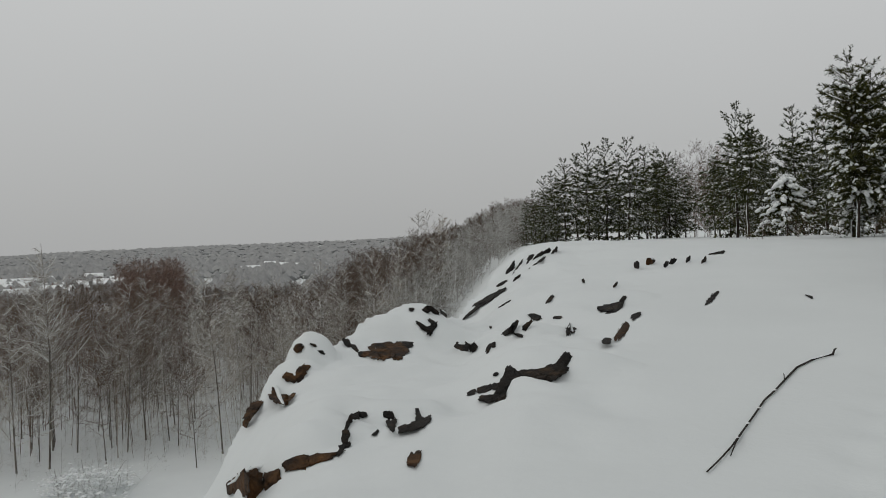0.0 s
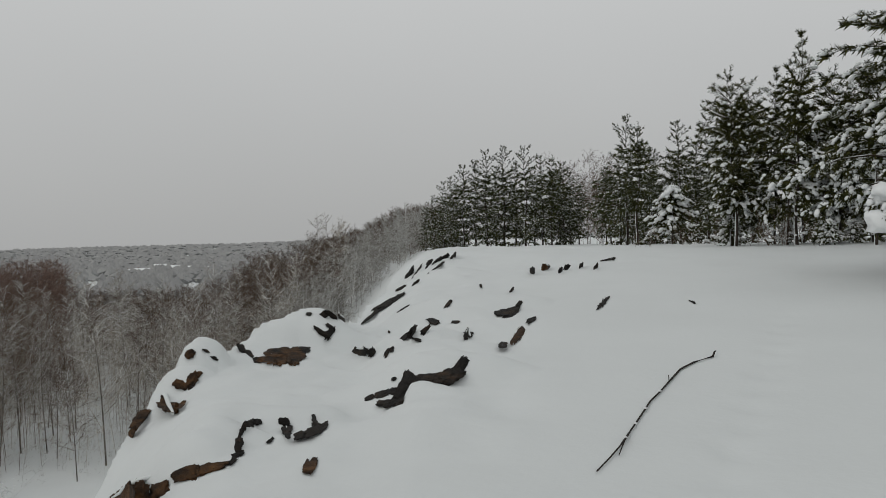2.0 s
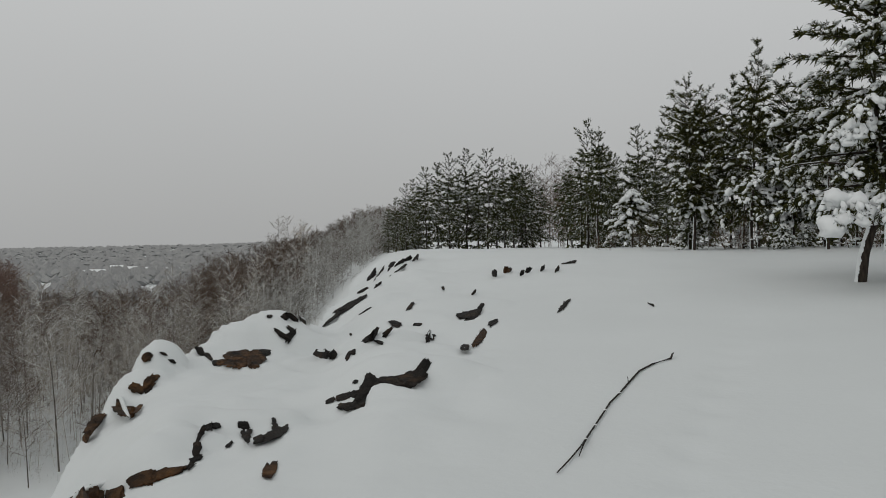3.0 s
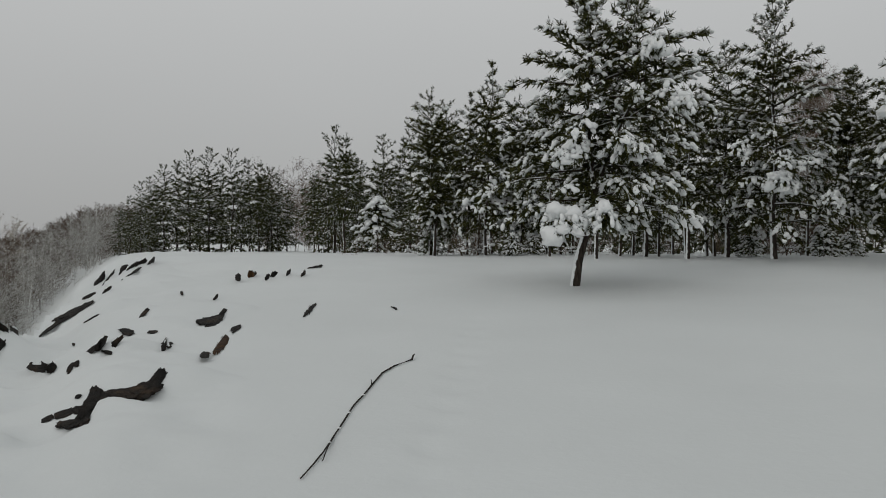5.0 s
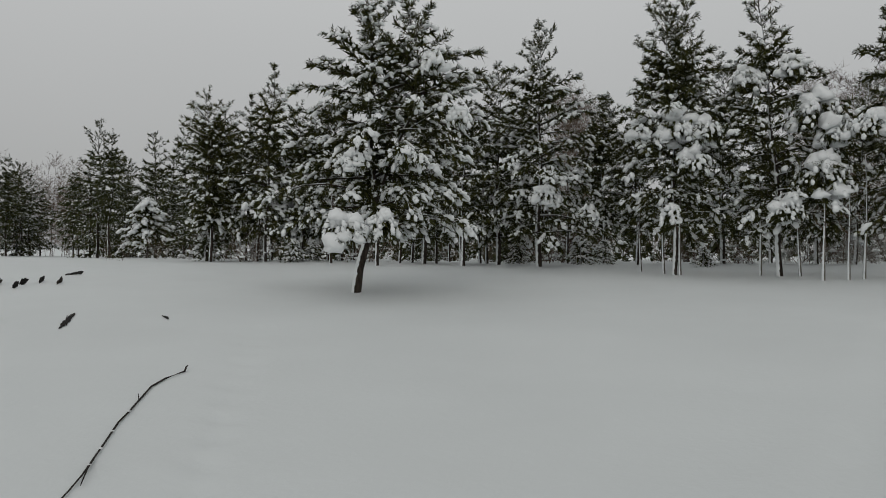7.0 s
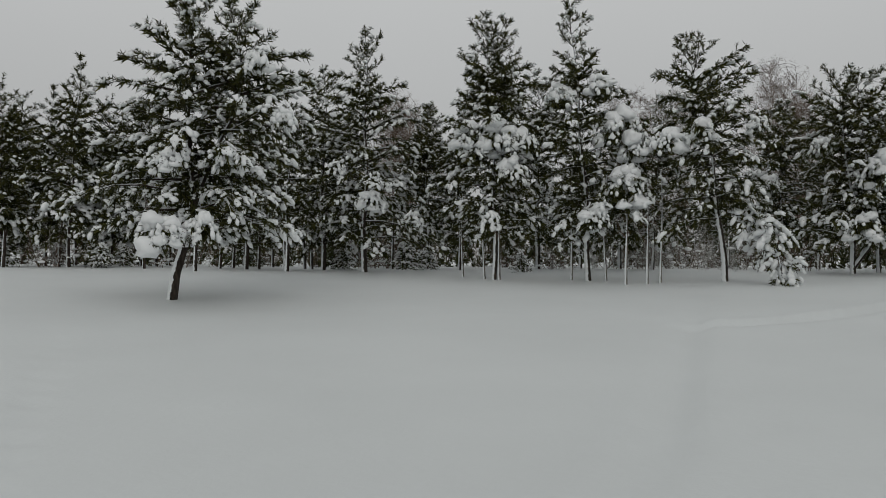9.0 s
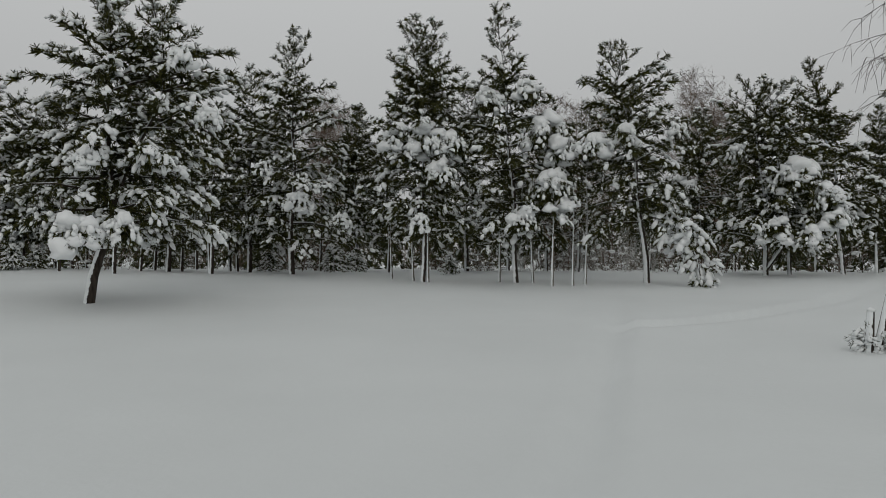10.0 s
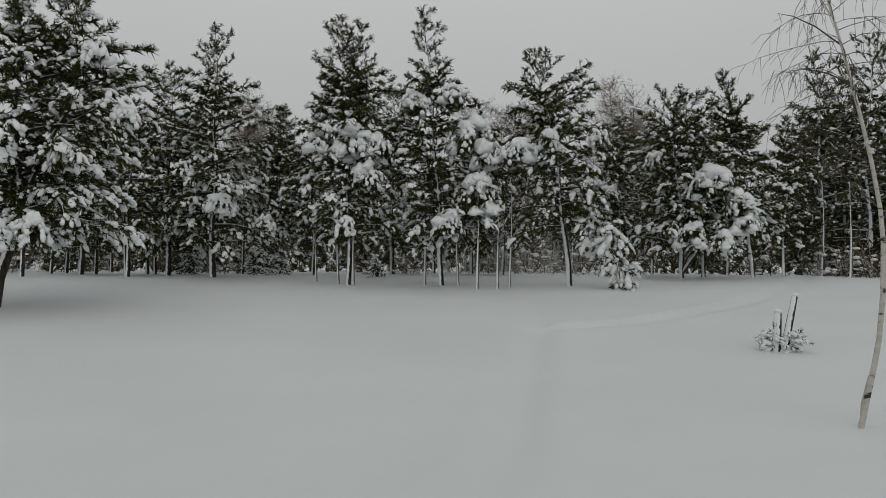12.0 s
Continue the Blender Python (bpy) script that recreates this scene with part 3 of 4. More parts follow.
# more pines of the row and behind it
for src, b, d, s in ((tall, -14.9, 28.5, 0.89), (wide, -12.3, 26.8, 0.80), (forked, -0.4, 31.5, 0.95), (twin, -22.6, 32.0, 0.82), (tall, -9.4, 29.5, 0.85),
                     (plume, -39.0, 30.0, 0.75), (twin, -47.6, 33.0, 0.80), (tall, -30.8, 31.0, 0.95), (spire, 3.6, 33.0, 0.90), (slim, -25.0, 30.0, 0.85),
                     (slim, -58.6, 31.0, 0.82), (bushy, -2.3, 32.0, 0.95), (spire, -36.8, 31.0, 0.9)):
    put_copy(src, b, d, b * 71 + 40, s)
rng = random.Random(5)
for k in range(66):
    b, d = rng.uniform(-67, 15), rng.uniform(33, 62)
    if -46 < b < -36 and d < 42:
        d += 12
    put_copy((thin, dusk, stout, thin)[k % 4], b, d, rng.uniform(0, 360), rng.uniform(0.75, 1.0))
# tall dark pines beyond the birch
for b, d, s in ((-60.9, 36, 1.32), (-62.4, 38, 1.28), (-63.8, 35, 1.3), (-65.0, 39, 1.4), (-66.5, 36, 1.35), (-61.3, 44, 1.4), (-68.0, 40, 1.4)):
    put_copy(stout if d % 2 else dusk, b, d, b * 31, s, label="tall dark pine behind the birch")


# ---------------------------------------------------------------- rocks on the slope
DARK, RUST, SLAB = "dark jagged rock jutting from the snowy slope", "rust-brown rock jutting from the snowy slope", "thin dark rock slab along the cliff rim"
EYE_AT = Vector((0, 0, EYE))


def ledge(kind, *spine):
    """A broken edge of rock that looks out of the snow. spine: bearing, angle over the level and half height, in degrees, from end to end."""
    rng = random.Random(kind + str(spine[0]))
    thing = new("rock_outcrop")
    off = rand_dir(rng) * 40
    low, mid, high, halves = [], [], [], []
    for b, a, h in spine:
        rim = 0.98 * float(np.interp(b, RIM_A, RIM_R))
        low.append(dip(b, a - h, far=rim)), mid.append(dip(b, a, far=rim)), high.append(dip(b, a + h, far=rim))
        reach = (low[-1] - EYE_AT).length
        seen = math.degrees(math.atan2(high[-1].z - EYE, math.hypot(high[-1].x, high[-1].y)))
        # where the slope turns away behind its crest the face stands upright
        if seen < a + 0.7 * h or (high[-1] - low[-1]).length > 14 * reach * math.tan(radians(h)):
            rise = 2 * reach * math.tan(radians(h))
            mid[-1], high[-1] = low[-1] + Vector((0, 0, rise * 0.5)), low[-1] + Vector((0, 0, rise))
        halves.append(max(reach * math.tan(radians(h)), 0.010))
    length = sum((mid[k + 1] - mid[k]).length for k in range(len(mid) - 1))
    big = max(halves)
    cap, crest, crest_r = Soup(), [], []
    legs = len(spine) - 1
    spots = []
    for k in range(legs):
        run, half = (mid[k + 1] - mid[k]).length, 0.5 * (halves[k] + halves[k + 1])
        m = min(max(1, round(run / (3.6 * half))), 4)
        spots += [k + (c + 0.5 + rng.uniform(-0.2, 0.2)) / m for c in range(m)]
    for g in spots:
        k = min(int(g), legs - 1)
        w = g - k
        lo, mi, hi = (q[k].lerp(q[k + 1], w) for q in (low, mid, high))
        half = (halves[k] + (halves[k + 1] - halves[k]) * w) * rng.uniform(0.8, 1.15)
        share = (mid[k + 1] - mid[k]) * (0.80 * legs / len(spots)) * rng.uniform(0.9, 1.3)
        if share.length < half * 0.6:
            share = share.normalized() * half * 0.6 if share.length > 1e-4 else Vector((half * 0.6, 0, 0))
        rise, out = (hi - lo) * 0.5 * rng.uniform(0.9, 1.2), (EYE_AT - mi).normalized() * half * 0.34
        if abs(spine[k + 1][1] - spine[k][1]) > 1.3 * abs(spine[k + 1][0] - spine[k][0]):
            rise, share = share, Vector((-out.y, out.x, 0)).normalized() * half
        vs, fs = BALLS[4 if half > 0.045 else 3]
        off = rand_dir(rng) * 40
        cuts = [(rand_dir(rng), rng.uniform(0.55, 0.9)) for _ in range(8)]
        pts = []
        for v in vs:
            p = v.copy()
            for normal, d in cuts:
                over = p.dot(normal)
                if over > d:
                    p -= normal * (over - d) * 0.85
            p *= 1 + 0.42 * noise.noise(v * 1.8 + off) + 0.30 * noise.noise(v * 4.1 + off) + 0.20 * noise.noise(v * 8.7 + off) + 0.13 * noise.noise(v * 17 + off)
            pts.append(tuple(mi + share * p.x + rise * p.z * 1.1 + out * p.y + Vector((0, 0, 0.01))))
        body = Soup()
        body.add(pts, fs)
        part("rock", body, ROCK_RUST_FACE if kind == RUST else ROCK_FACE, thing)
        crest.append(mi + rise * 0.95 - out * 0.4)
        crest_r.append(min(half * 0.24, 0.05) * rng.uniform(0.6, 1.2))
    level = abs(mid[-1].z - mid[0].z) < 0.4 * length
    if kind != SLAB and big > 0.06 and len(crest) > 3 and level:
        tube(cap, crest, crest_r, 8)
        part("snow_cap", cap, SNOW, thing, "rounded lip of snow over the edge")
    return tagged(thing, kind, "rock", "rocks on the snowy slope")


ledge(DARK, (25.41, -8.42, 0.29), (26.14, -9.15, 0.71), (27.64, -9.55, 0.75), (29.03, -9.70, 0.67))
ledge(DARK, (29.62, -9.20, 0.25), (29.77, -10.02, 0.92), (30.16, -10.83, 0.84), (31.03, -11.30, 0.55), (31.90, -11.37, 0.29))
ledge(DARK, (30.27, -10.46, 0.21), (31.59, -10.72, 0.25), (32.83, -10.98, 0.25))
ledge(DARK, (30.62, -9.68, 0.13), (30.91, -9.71, 0.13))
ledge(RUST, (50.70, -16.60, 0.30), (49.60, -16.40, 0.85), (48.00, -16.20, 0.95), (46.50, -15.70, 1.05))
ledge(RUST, (46.50, -15.34, 0.74), (45.11, -15.30, 0.50), (43.71, -15.09, 0.21))
ledge(DARK, (43.63, -15.10, 0.08), (42.54, -14.82, 0.17), (42.11, -14.25, 0.38), (42.08, -13.39, 0.25))
ledge(DARK, (42.04, -13.23, 0.21), (41.72, -12.45, 0.21), (41.05, -12.25, 0.25), (40.21, -12.29, 0.25))
ledge(DARK, (39.03, -12.02, 0.21), (38.72, -12.68, 0.59), (38.65, -13.32, 0.21))
ledge(DARK, (38.19, -13.46, 0.17), (37.13, -13.27, 0.30), (36.27, -12.90, 0.34), (35.74, -12.72, 0.21))
ledge(DARK, (36.74, -12.04, 0.13), (36.65, -12.76, 0.25))
ledge(DARK, (40.01, -13.66, 0.13), (39.75, -13.51, 0.13))
ledge(RUST, (37.55, -15.67, 0.25), (37.04, -15.57, 0.55), (36.61, -15.23, 0.25))
ledge(RUST, (47.42, -9.93, 0.41), (46.91, -10.44, 0.82), (46.60, -11.02, 0.33))
ledge(RUST, (46.60, -11.02, 0.29), (46.11, -10.82, 0.29), (45.82, -10.44, 0.17))
ledge(RUST, (46.31, -9.20, 0.21), (45.70, -9.36, 0.54), (45.08, -8.87, 0.41), (44.86, -8.56, 0.17))
ledge(RUST, (49.37, -12.35, 0.12), (49.04, -12.02, 0.61), (48.62, -11.19, 0.41), (48.40, -10.62, 0.12))
ledge(RUST, (45.43, -7.22, 0.33), (45.06, -7.16, 0.41))
ledge(DARK, (44.32, -7.03, 0.12), (44.08, -7.13, 0.12))
ledge(DARK, (43.89, -7.55, 0.12), (43.56, -7.65, 0.12))
ledge(RUST, (40.53, -7.79, 0.13), (39.57, -7.67, 0.42), (38.56, -7.62, 0.63), (37.72, -7.57, 0.51))
ledge(DARK, (37.80, -7.40, 0.25), (37.20, -7.30, 0.30))
ledge(DARK, (42.00, -6.82, 0.17), (41.56, -7.17, 0.33), (41.15, -7.43, 0.17))
ledge(DARK, (40.91, -7.86, 0.25), (40.41, -7.88, 0.17))
ledge(DARK, (36.05, -4.80, 0.17), (35.59, -4.69, 0.34), (35.07, -4.96, 0.17))
ledge(DARK, (34.76, -4.97, 0.21), (34.35, -4.98, 0.34))
ledge(DARK, (36.24, -5.96, 0.13), (35.75, -6.35, 0.38), (35.21, -6.00, 0.30))
ledge(DARK, (35.69, -5.56, 0.13), (35.32, -5.74, 0.17))
ledge(DARK, (37.12, -4.72, 0.08), (36.81, -4.73, 0.13))
ledge(SLAB, (33.08, -5.52, 0.08), (31.82, -4.51, 0.21), (30.78, -3.90, 0.21), (29.90, -3.34, 0.13))
ledge(SLAB, (32.31, -4.54, 0.08), (31.15, -3.98, 0.17), (30.57, -3.66, 0.08))
ledge(SLAB, (30.43, -4.75, 0.04), (29.56, -4.27, 0.08))
ledge(SLAB, (30.51, -3.16, 0.08), (29.81, -2.80, 0.13))
ledge(SLAB, (29.79, -2.21, 0.13), (29.24, -1.64, 0.29))
ledge(SLAB, (29.22, -2.14, 0.08), (28.58, -1.32, 0.13))
ledge(SLAB, (29.23, -2.73, 0.08), (28.74, -2.40, 0.13))
ledge(SLAB, (28.22, -1.50, 0.08), (27.88, -0.96, 0.21))
ledge(SLAB, (27.73, -1.18, 0.08), (27.07, -0.78, 0.17))
ledge(SLAB, (26.99, -0.74, 0.13), (26.50, -0.58, 0.17))
ledge(SLAB, (26.43, -0.84, 0.08), (26.01, -0.51, 0.17))
ledge(SLAB, (28.07, -1.88, 0.04), (27.00, -1.20, 0.13))
ledge(DARK, (33.69, -7.50, 0.17), (32.82, -7.65, 0.38), (32.04, -7.71, 0.25))
ledge(DARK, (31.38, -7.85, 0.17), (31.09, -7.57, 0.25), (30.80, -7.49, 0.13))
ledge(DARK, (30.08, -6.72, 0.17), (29.50, -6.35, 0.42), (29.08, -5.99, 0.17))
ledge(DARK, (29.35, -6.73, 0.08), (28.74, -6.91, 0.13))
ledge(DARK, (28.57, -6.45, 0.17), (28.27, -6.00, 0.25))
ledge(DARK, (27.97, -5.43, 0.17), (27.49, -5.52, 0.29))
ledge(DARK, (26.76, -4.29, 0.13), (26.39, -3.96, 0.29))
ledge(DARK, (26.32, -5.54, 0.17), (25.91, -5.54, 0.21))
ledge(DARK, (25.47, -6.66, 0.21), (25.17, -6.38, 0.46), (24.99, -6.71, 0.17))
ledge(DARK, (24.22, -2.89, 0.12), (24.11, -2.93, 0.08))
ledge(DARK, (31.17, -6.19, 0.08), (31.01, -6.20, 0.08))
ledge(DARK, (22.99, -4.89, 0.12), (22.18, -4.94, 0.53), (21.52, -4.54, 0.37), (21.29, -4.21, 0.12))
ledge(DARK, (22.03, -3.38, 0.08), (21.74, -3.14, 0.16))
ledge(RUST, (22.02, -7.13, 0.12), (21.54, -6.65, 0.45), (21.06, -6.20, 0.33))
ledge(DARK, (20.72, -5.60, 0.16), (20.25, -5.44, 0.24))
ledge(DARK, (22.65, -7.54, 0.25), (22.57, -7.13, 0.33))
ledge(DARK, (20.54, -1.86, 0.12), (20.19, -1.87, 0.33))
ledge(RUST, (19.83, -1.68, 0.16), (19.36, -1.60, 0.24), (19.09, -1.57, 0.12))
ledge(DARK, (18.40, -1.91, 0.16), (18.17, -1.79, 0.20))
ledge(DARK, (17.97, -1.68, 0.16), (17.59, -1.60, 0.16))
ledge(DARK, (16.90, -1.62, 0.12), (16.63, -1.39, 0.20))
ledge(DARK, (15.85, -1.72, 0.12), (15.58, -1.53, 0.16))
ledge(SLAB, (15.31, -1.22, 0.04), (14.37, -1.04, 0.08))
ledge(DARK, (15.63, -4.77, 0.08), (15.28, -4.30, 0.28), (14.81, -3.87, 0.08))
ledge(SLAB, (9.27, -4.08, 0.04), (8.84, -4.26, 0.08))


# ---------------------------------------------------------------- the stick on the snow
def stick():
    thing = new("fallen_stick")
    line = [(7.7, -8.05), (9.0, -8.5), (9.9, -9.0), (10.7, -9.9), (11.3, -10.6), (12.0, -11.3), (12.8, -12.5), (13.5, -13.5), (14.2, -14.5), (15.0, -15.4), (15.9, -16.3)]
    pts = [dip(b, a) + Vector((0, 0, 0.016)) for b, a in line]
    body = Soup()
    n = len(pts)
    tube(body, pts, [0.012 - 0.0075 * i / n for i in range(n)], 7)
    part("stem", body, BARK_STICK, thing)
    for k, (i, b, a, r) in enumerate(((7, 14.3, -15.2, 0.008), (3, 10.75, -9.65, 0.006), (0, 7.5, -7.85, 0.014))):
        tw = Soup()
        end = dip(b, a) + Vector((0, 0, 0.05 if k else 0.02))
        tube(tw, [pts[i], pts[i].lerp(end, 0.5) + Vector((0, 0, 0.02)), end], [r, r * 0.8, r * 0.5], 5)
        part("twig", tw, BARK_STICK, thing)
    load = Soup()
    rng = random.Random(4)
    for i in range(n - 1):
        for f in (0.2, 0.6):
            if rng.random() < 0.2:
                blob(load, pts[i].lerp(pts[i + 1], f) + Vector((0.01, 0.01, 0.02)), (0.022, 0.022, 0.007), rng, 1)
    part("snow_load", load, SNOW_LOAD, thing, kind="stuff")
    return tagged(thing, "long thin dark stick lying on the snow", "stick")


stick()


# ---------------------------------------------------------------- bare trees
def bare_tree(soup, rng, height, r0, spread=0.30, limbs=22, twigs=9, root=Vector((0, 0, 0)), lean=None, twig_r=0.012, snow=None, tips=None, first=0.28):
    """A leafless tree: a tapered trunk, rising limbs, twigs on the limbs."""
    lean = lean if lean is not None else Vector((rng.uniform(-0.08, 0.08), rng.uniform(-0.08, 0.08), 1))
    pts = []
    for i in range(7):
        u = i / 6
        pts.append(root + lean * height * u + Vector((math.sin(u * 4 + root.x) * 0.02, math.cos(u * 3 + root.y) * 0.02, 0)) * height * u)
    tube(soup, pts, [max(r0 * (1 - 0.94 * i / 6), 0.012) for i in range(7)], 5)
    tips = soup if tips is None else tips
    for _ in range(limbs):
        u = first + (0.97 - first) * rng.random() ** 0.85
        g = u * 6
        i = min(int(g), 5)
        p = pts[i].lerp(pts[i + 1], g - i)
        a = rng.uniform(0, 6.283)
        ln = height * spread * (1.12 - u) * rng.uniform(0.6, 1.2)
        d = Vector((math.cos(a), math.sin(a), rng.uniform(0.15, 1.5))).normalized()
        q1 = p + d * ln * 0.5
        q2 = q1 + (d + Vector((0, 0, 0.1)) + rand_dir(rng) * 0.5).normalized() * ln * 0.5
        r = max(r0 * 0.38 * (1 - u), twig_r)
        tube(tips, [p, q1, q2], [r, r * 0.7, r * 0.35], 3)
        if snow is not None and rng.random() < 0.6:
            k = Vector((0, 0, r * 1.1))
            tube(snow, [p + k, q1 + k, q2 + k], [r * 0.5, r * 0.75, r * 0.4], 3)
        for _ in range(twigs):
            f = rng.uniform(0.25, 1.0)
            b = p.lerp(q1, f * 2) if f < 0.5 else q1.lerp(q2, f * 2 - 1)
            w = (d * 0.5 + rand_dir(rng) * 0.9 + Vector((0, 0, 0.15))).normalized()
            e2 = b + w * ln * rng.uniform(0.18, 0.45)
            s = w.cross(Vector((0.3, 0.8, 0.5))).normalized() * twig_r
            tips.add([tuple(b - s), tuple(b + s), tuple(e2)], [(0, 1, 2)])


def birch_thing(seed, height, r0, label):
    rng = random.Random(seed)
    thing = new("birch_tree")
    trunk, crown, snow = Soup(), Soup(), Soup()
    bare_tree(trunk, rng, height, r0, 0.36, 60, 16, twig_r=0.015, snow=snow, tips=crown, first=0.16)
    part("trunk", trunk, BARK_GREY, thing)
    part("crown", crown, TWIGS_PALE if seed % 2 else TWIGS, thing, "bare branches and twigs", smooth=False, kind="stuff")
    part("snow_load", snow, SNOW_LOAD, thing, "thin snow lying along the branches", kind="stuff")
    return tagged(thing, label, "birch tree", "bare trees in the valley")


birches = [birch_thing(201, 13.2, 0.075, "tall bare birch with pale branches in the valley"), birch_thing(202, 12.0, 0.06, "bare birch with snowy branches in the valley"),
           birch_thing(203, 13.8, 0.065, "slender bare birch in the valley"), birch_thing(204, 9.0, 0.045, "small bare birch in the valley snow")]
put(birches[0], 50.9, 58)
put(birches[1], 57.2, 62)
put(birches[2], 62.0, 60, size=1.14)
put(birches[3], 52.7, 55)
rng = random.Random(17)
for k in range(80):
    b = rng.uniform(34, 72)
    d = rng.uniform(54, 95) if b > 44 else rng.uniform(60, 110)
    if b > 49 and d < 57:
        d += 6
    put_copy(birches[k % 4], b, d, rng.uniform(0, 360), rng.uniform(0.8, 1.06), 0.2)


CANOPY = [(26, 3.0), (28.5, 3.2), (30.3, 3.0), (32.4, 1.95), (34.6, 1.2), (38, 0.5), (41.3, -0.1), (42.6, -1.3), (44, -2.2), (48, -2.5), (52.8, -2.3), (53.4, -0.35), (57.2, -0.2), (57.7, -2.1), (59.0, -0.6), (60.0, -0.5), (60.8, -2.0), (75, -2.5)]
CANOPY_B, CANOPY_A = [q[0] for q in CANOPY], [q[1] for q in CANOPY]


def twiggy_tree(soup, rng, root, h, twig, limbs, twigs):
    """A far leafless tree: a thin trunk and a fan of fine branches."""
    lean = Vector((rng.uniform(-0.12, 0.12), rng.uniform(-0.12, 0.12), 1)) * h
    tube(soup, [root, root + lean * 0.5, root + lean], [h * 0.0024, h * 0.0019, twig * 0.6], 3)
    for _ in range(limbs):
        u = 0.05 + 0.92 * rng.random() ** 0.8
        p = root + lean * u
        a = rng.uniform(0, 6.283)
        ln = h * 0.37 * (1.2 - u) * min(1, 0.35 + u * 1.6) * rng.uniform(0.6, 1.25)
        d = Vector((math.cos(a), math.sin(a), rng.uniform(0.1, 1.7))).normalized()
        k = p + d * ln * 0.5
        q = k + (d + rand_dir(rng) * 0.5).normalized() * ln * 0.5
        s = d.cross(Vector((0.4, 0.7, 0.3))).normalized() * twig * 0.8
        soup.add([tuple(p - s), tuple(p + s), tuple(k - s * 0.5), tuple(k + s * 0.5), tuple(q)], [(0, 1, 3, 2), (2, 3, 4)])
        for _ in range(twigs):
            g = rng.uniform(0.3, 2.0)
            b0 = p.lerp(k, g) if g < 1 else k.lerp(q, g - 1)
            w = (d * 0.5 + rand_dir(rng) * 0.9 + Vector((0, 0, 0.15))).normalized()
            s = w.cross(Vector((0.3, 0.8, 0.5))).normalized() * twig * 0.8
            soup.add([tuple(b0 - s), tuple(b0 + s), tuple(b0 + w * ln * rng.uniform(0.2, 0.5))], [(0, 1, 2)])


def woods(name, label, mat, count, seed, bearing, dist, height, twig, limbs, twigs, canopy=True):
    """A far wood of leafless trees that nobody could count."""
    rng = random.Random(seed)
    soup = Soup()
    for _ in range(count):
        b = rng.uniform(*bearing)
        d = dist[0] * (dist[1] / dist[0]) ** rng.random()
        root = at(b, d, -0.3)
        h = rng.uniform(*height)
        if canopy:
            h = min(h, EYE + d * math.tan(radians(float(np.interp(b, CANOPY_B, CANOPY_A)))) - root.z + rng.uniform(-0.9, 0.3))
        if h > min(3.5, height[0]):
            twiggy_tree(soup, rng, root, h, twig * d / 100, limbs, twigs)
    return tagged(new(name, soup.mesh(name, mat, False)), label, "woods", kind="stuff")


woods("brown_woods", "dense bare brown birch wood filling the snowy valley", TWIGS, 500, 31, (38, 76), (84, 200), (9.0, 13.0), 0.020, 34, 11)
woods("near_brown_woods", "bare brown birches close together on the valley floor", TWIGS, 260, 35, (55.0, 76), (64, 125), (8.0, 12.0), 0.015, 34, 11)
woods("pale_woods", "pale frosted birches among the brown wood", TWIGS_PALE, 360, 39, (39, 58), (58, 120), (5.0, 10.5), 0.014, 32, 10)
woods("valley_scrub", "frosted scrub between the birches on the valley floor", TWIGS_FROST, 420, 37, (40, 74), (55, 110), (1.2, 4.2), 0.013, 22, 7)
woods("red_woods", "dense stand of reddish bare trees in the valley", TWIGS_RUST, 110, 32, (53.2, 57.4), (105, 190), (11.5, 16.5), 0.022, 36, 12)
woods("frosted_woods", "frosted bare trees on the slope of the hill", TWIGS_FROST, 200, 33, (26.8, 41), (62, 150), (5.0, 10.0), 0.024, 38, 12)
woods("hill_woods", "grey bare trees along the top of the hill", TWIGS, 330, 34, (26.8, 42), (75, 240), (8.0, 16.0), 0.024, 36, 12)
for n, (name, lo, hi) in enumerate((("birch_clump", -49.3, -46.7), ("alder_clump", -41.0, -37.0), ("willow_clump", -23.0, -20.0))):
    woods(name, "bare brown tree crowns behind the pines", TWIGS, 8, 60 + n, (lo, hi), (44, 50), (10.2, 11.8 if n == 0 else 10.6), 0.015, 80, 24, False)
woods("undergrowth", "bare snowy scrub under the pines", TWIGS, 420, 38, (-66, 14), (31, 58), (0.9, 2.2), 0.014, 20, 6, False)
woods("frosted_scrub", "low frosted scrub in a gap between the pines", TWIGS_FROST, 70, 58, (-47.5, -34.5), (29, 42), (0.9, 2.2), 0.014, 24, 8, False)
woods("rim_woods", "bare grey trees between the far pines", TWIGS, 30, 36, (13.8, 18.6), (66, 84), (6.0, 8.6), 0.013, 40, 14, False)


def dark_brush():
    """Loose needle tufts added low in the wood, for the shade between the trunks."""
    rng = random.Random(44)
    soup = Soup()
    for _ in range(3600):
        b = rng.uniform(-68, 2)
        p = at(b, rng.uniform(52, 66) if -47 < b < -33 else rng.uniform(36, 60), 0) + Vector((0, 0, rng.uniform(0.1, 3.2)))
        tuft(soup, p, Vector((0, 0, 0.6)), rng, rng.uniform(0.3, 0.55), 10)
    return tagged(new("dark_brush", soup.mesh("dark_brush", NEEDLES_FAR, False)), "loose needle tufts added for the shade low in the wood", "undergrowth", kind="stuff")


dark_brush()


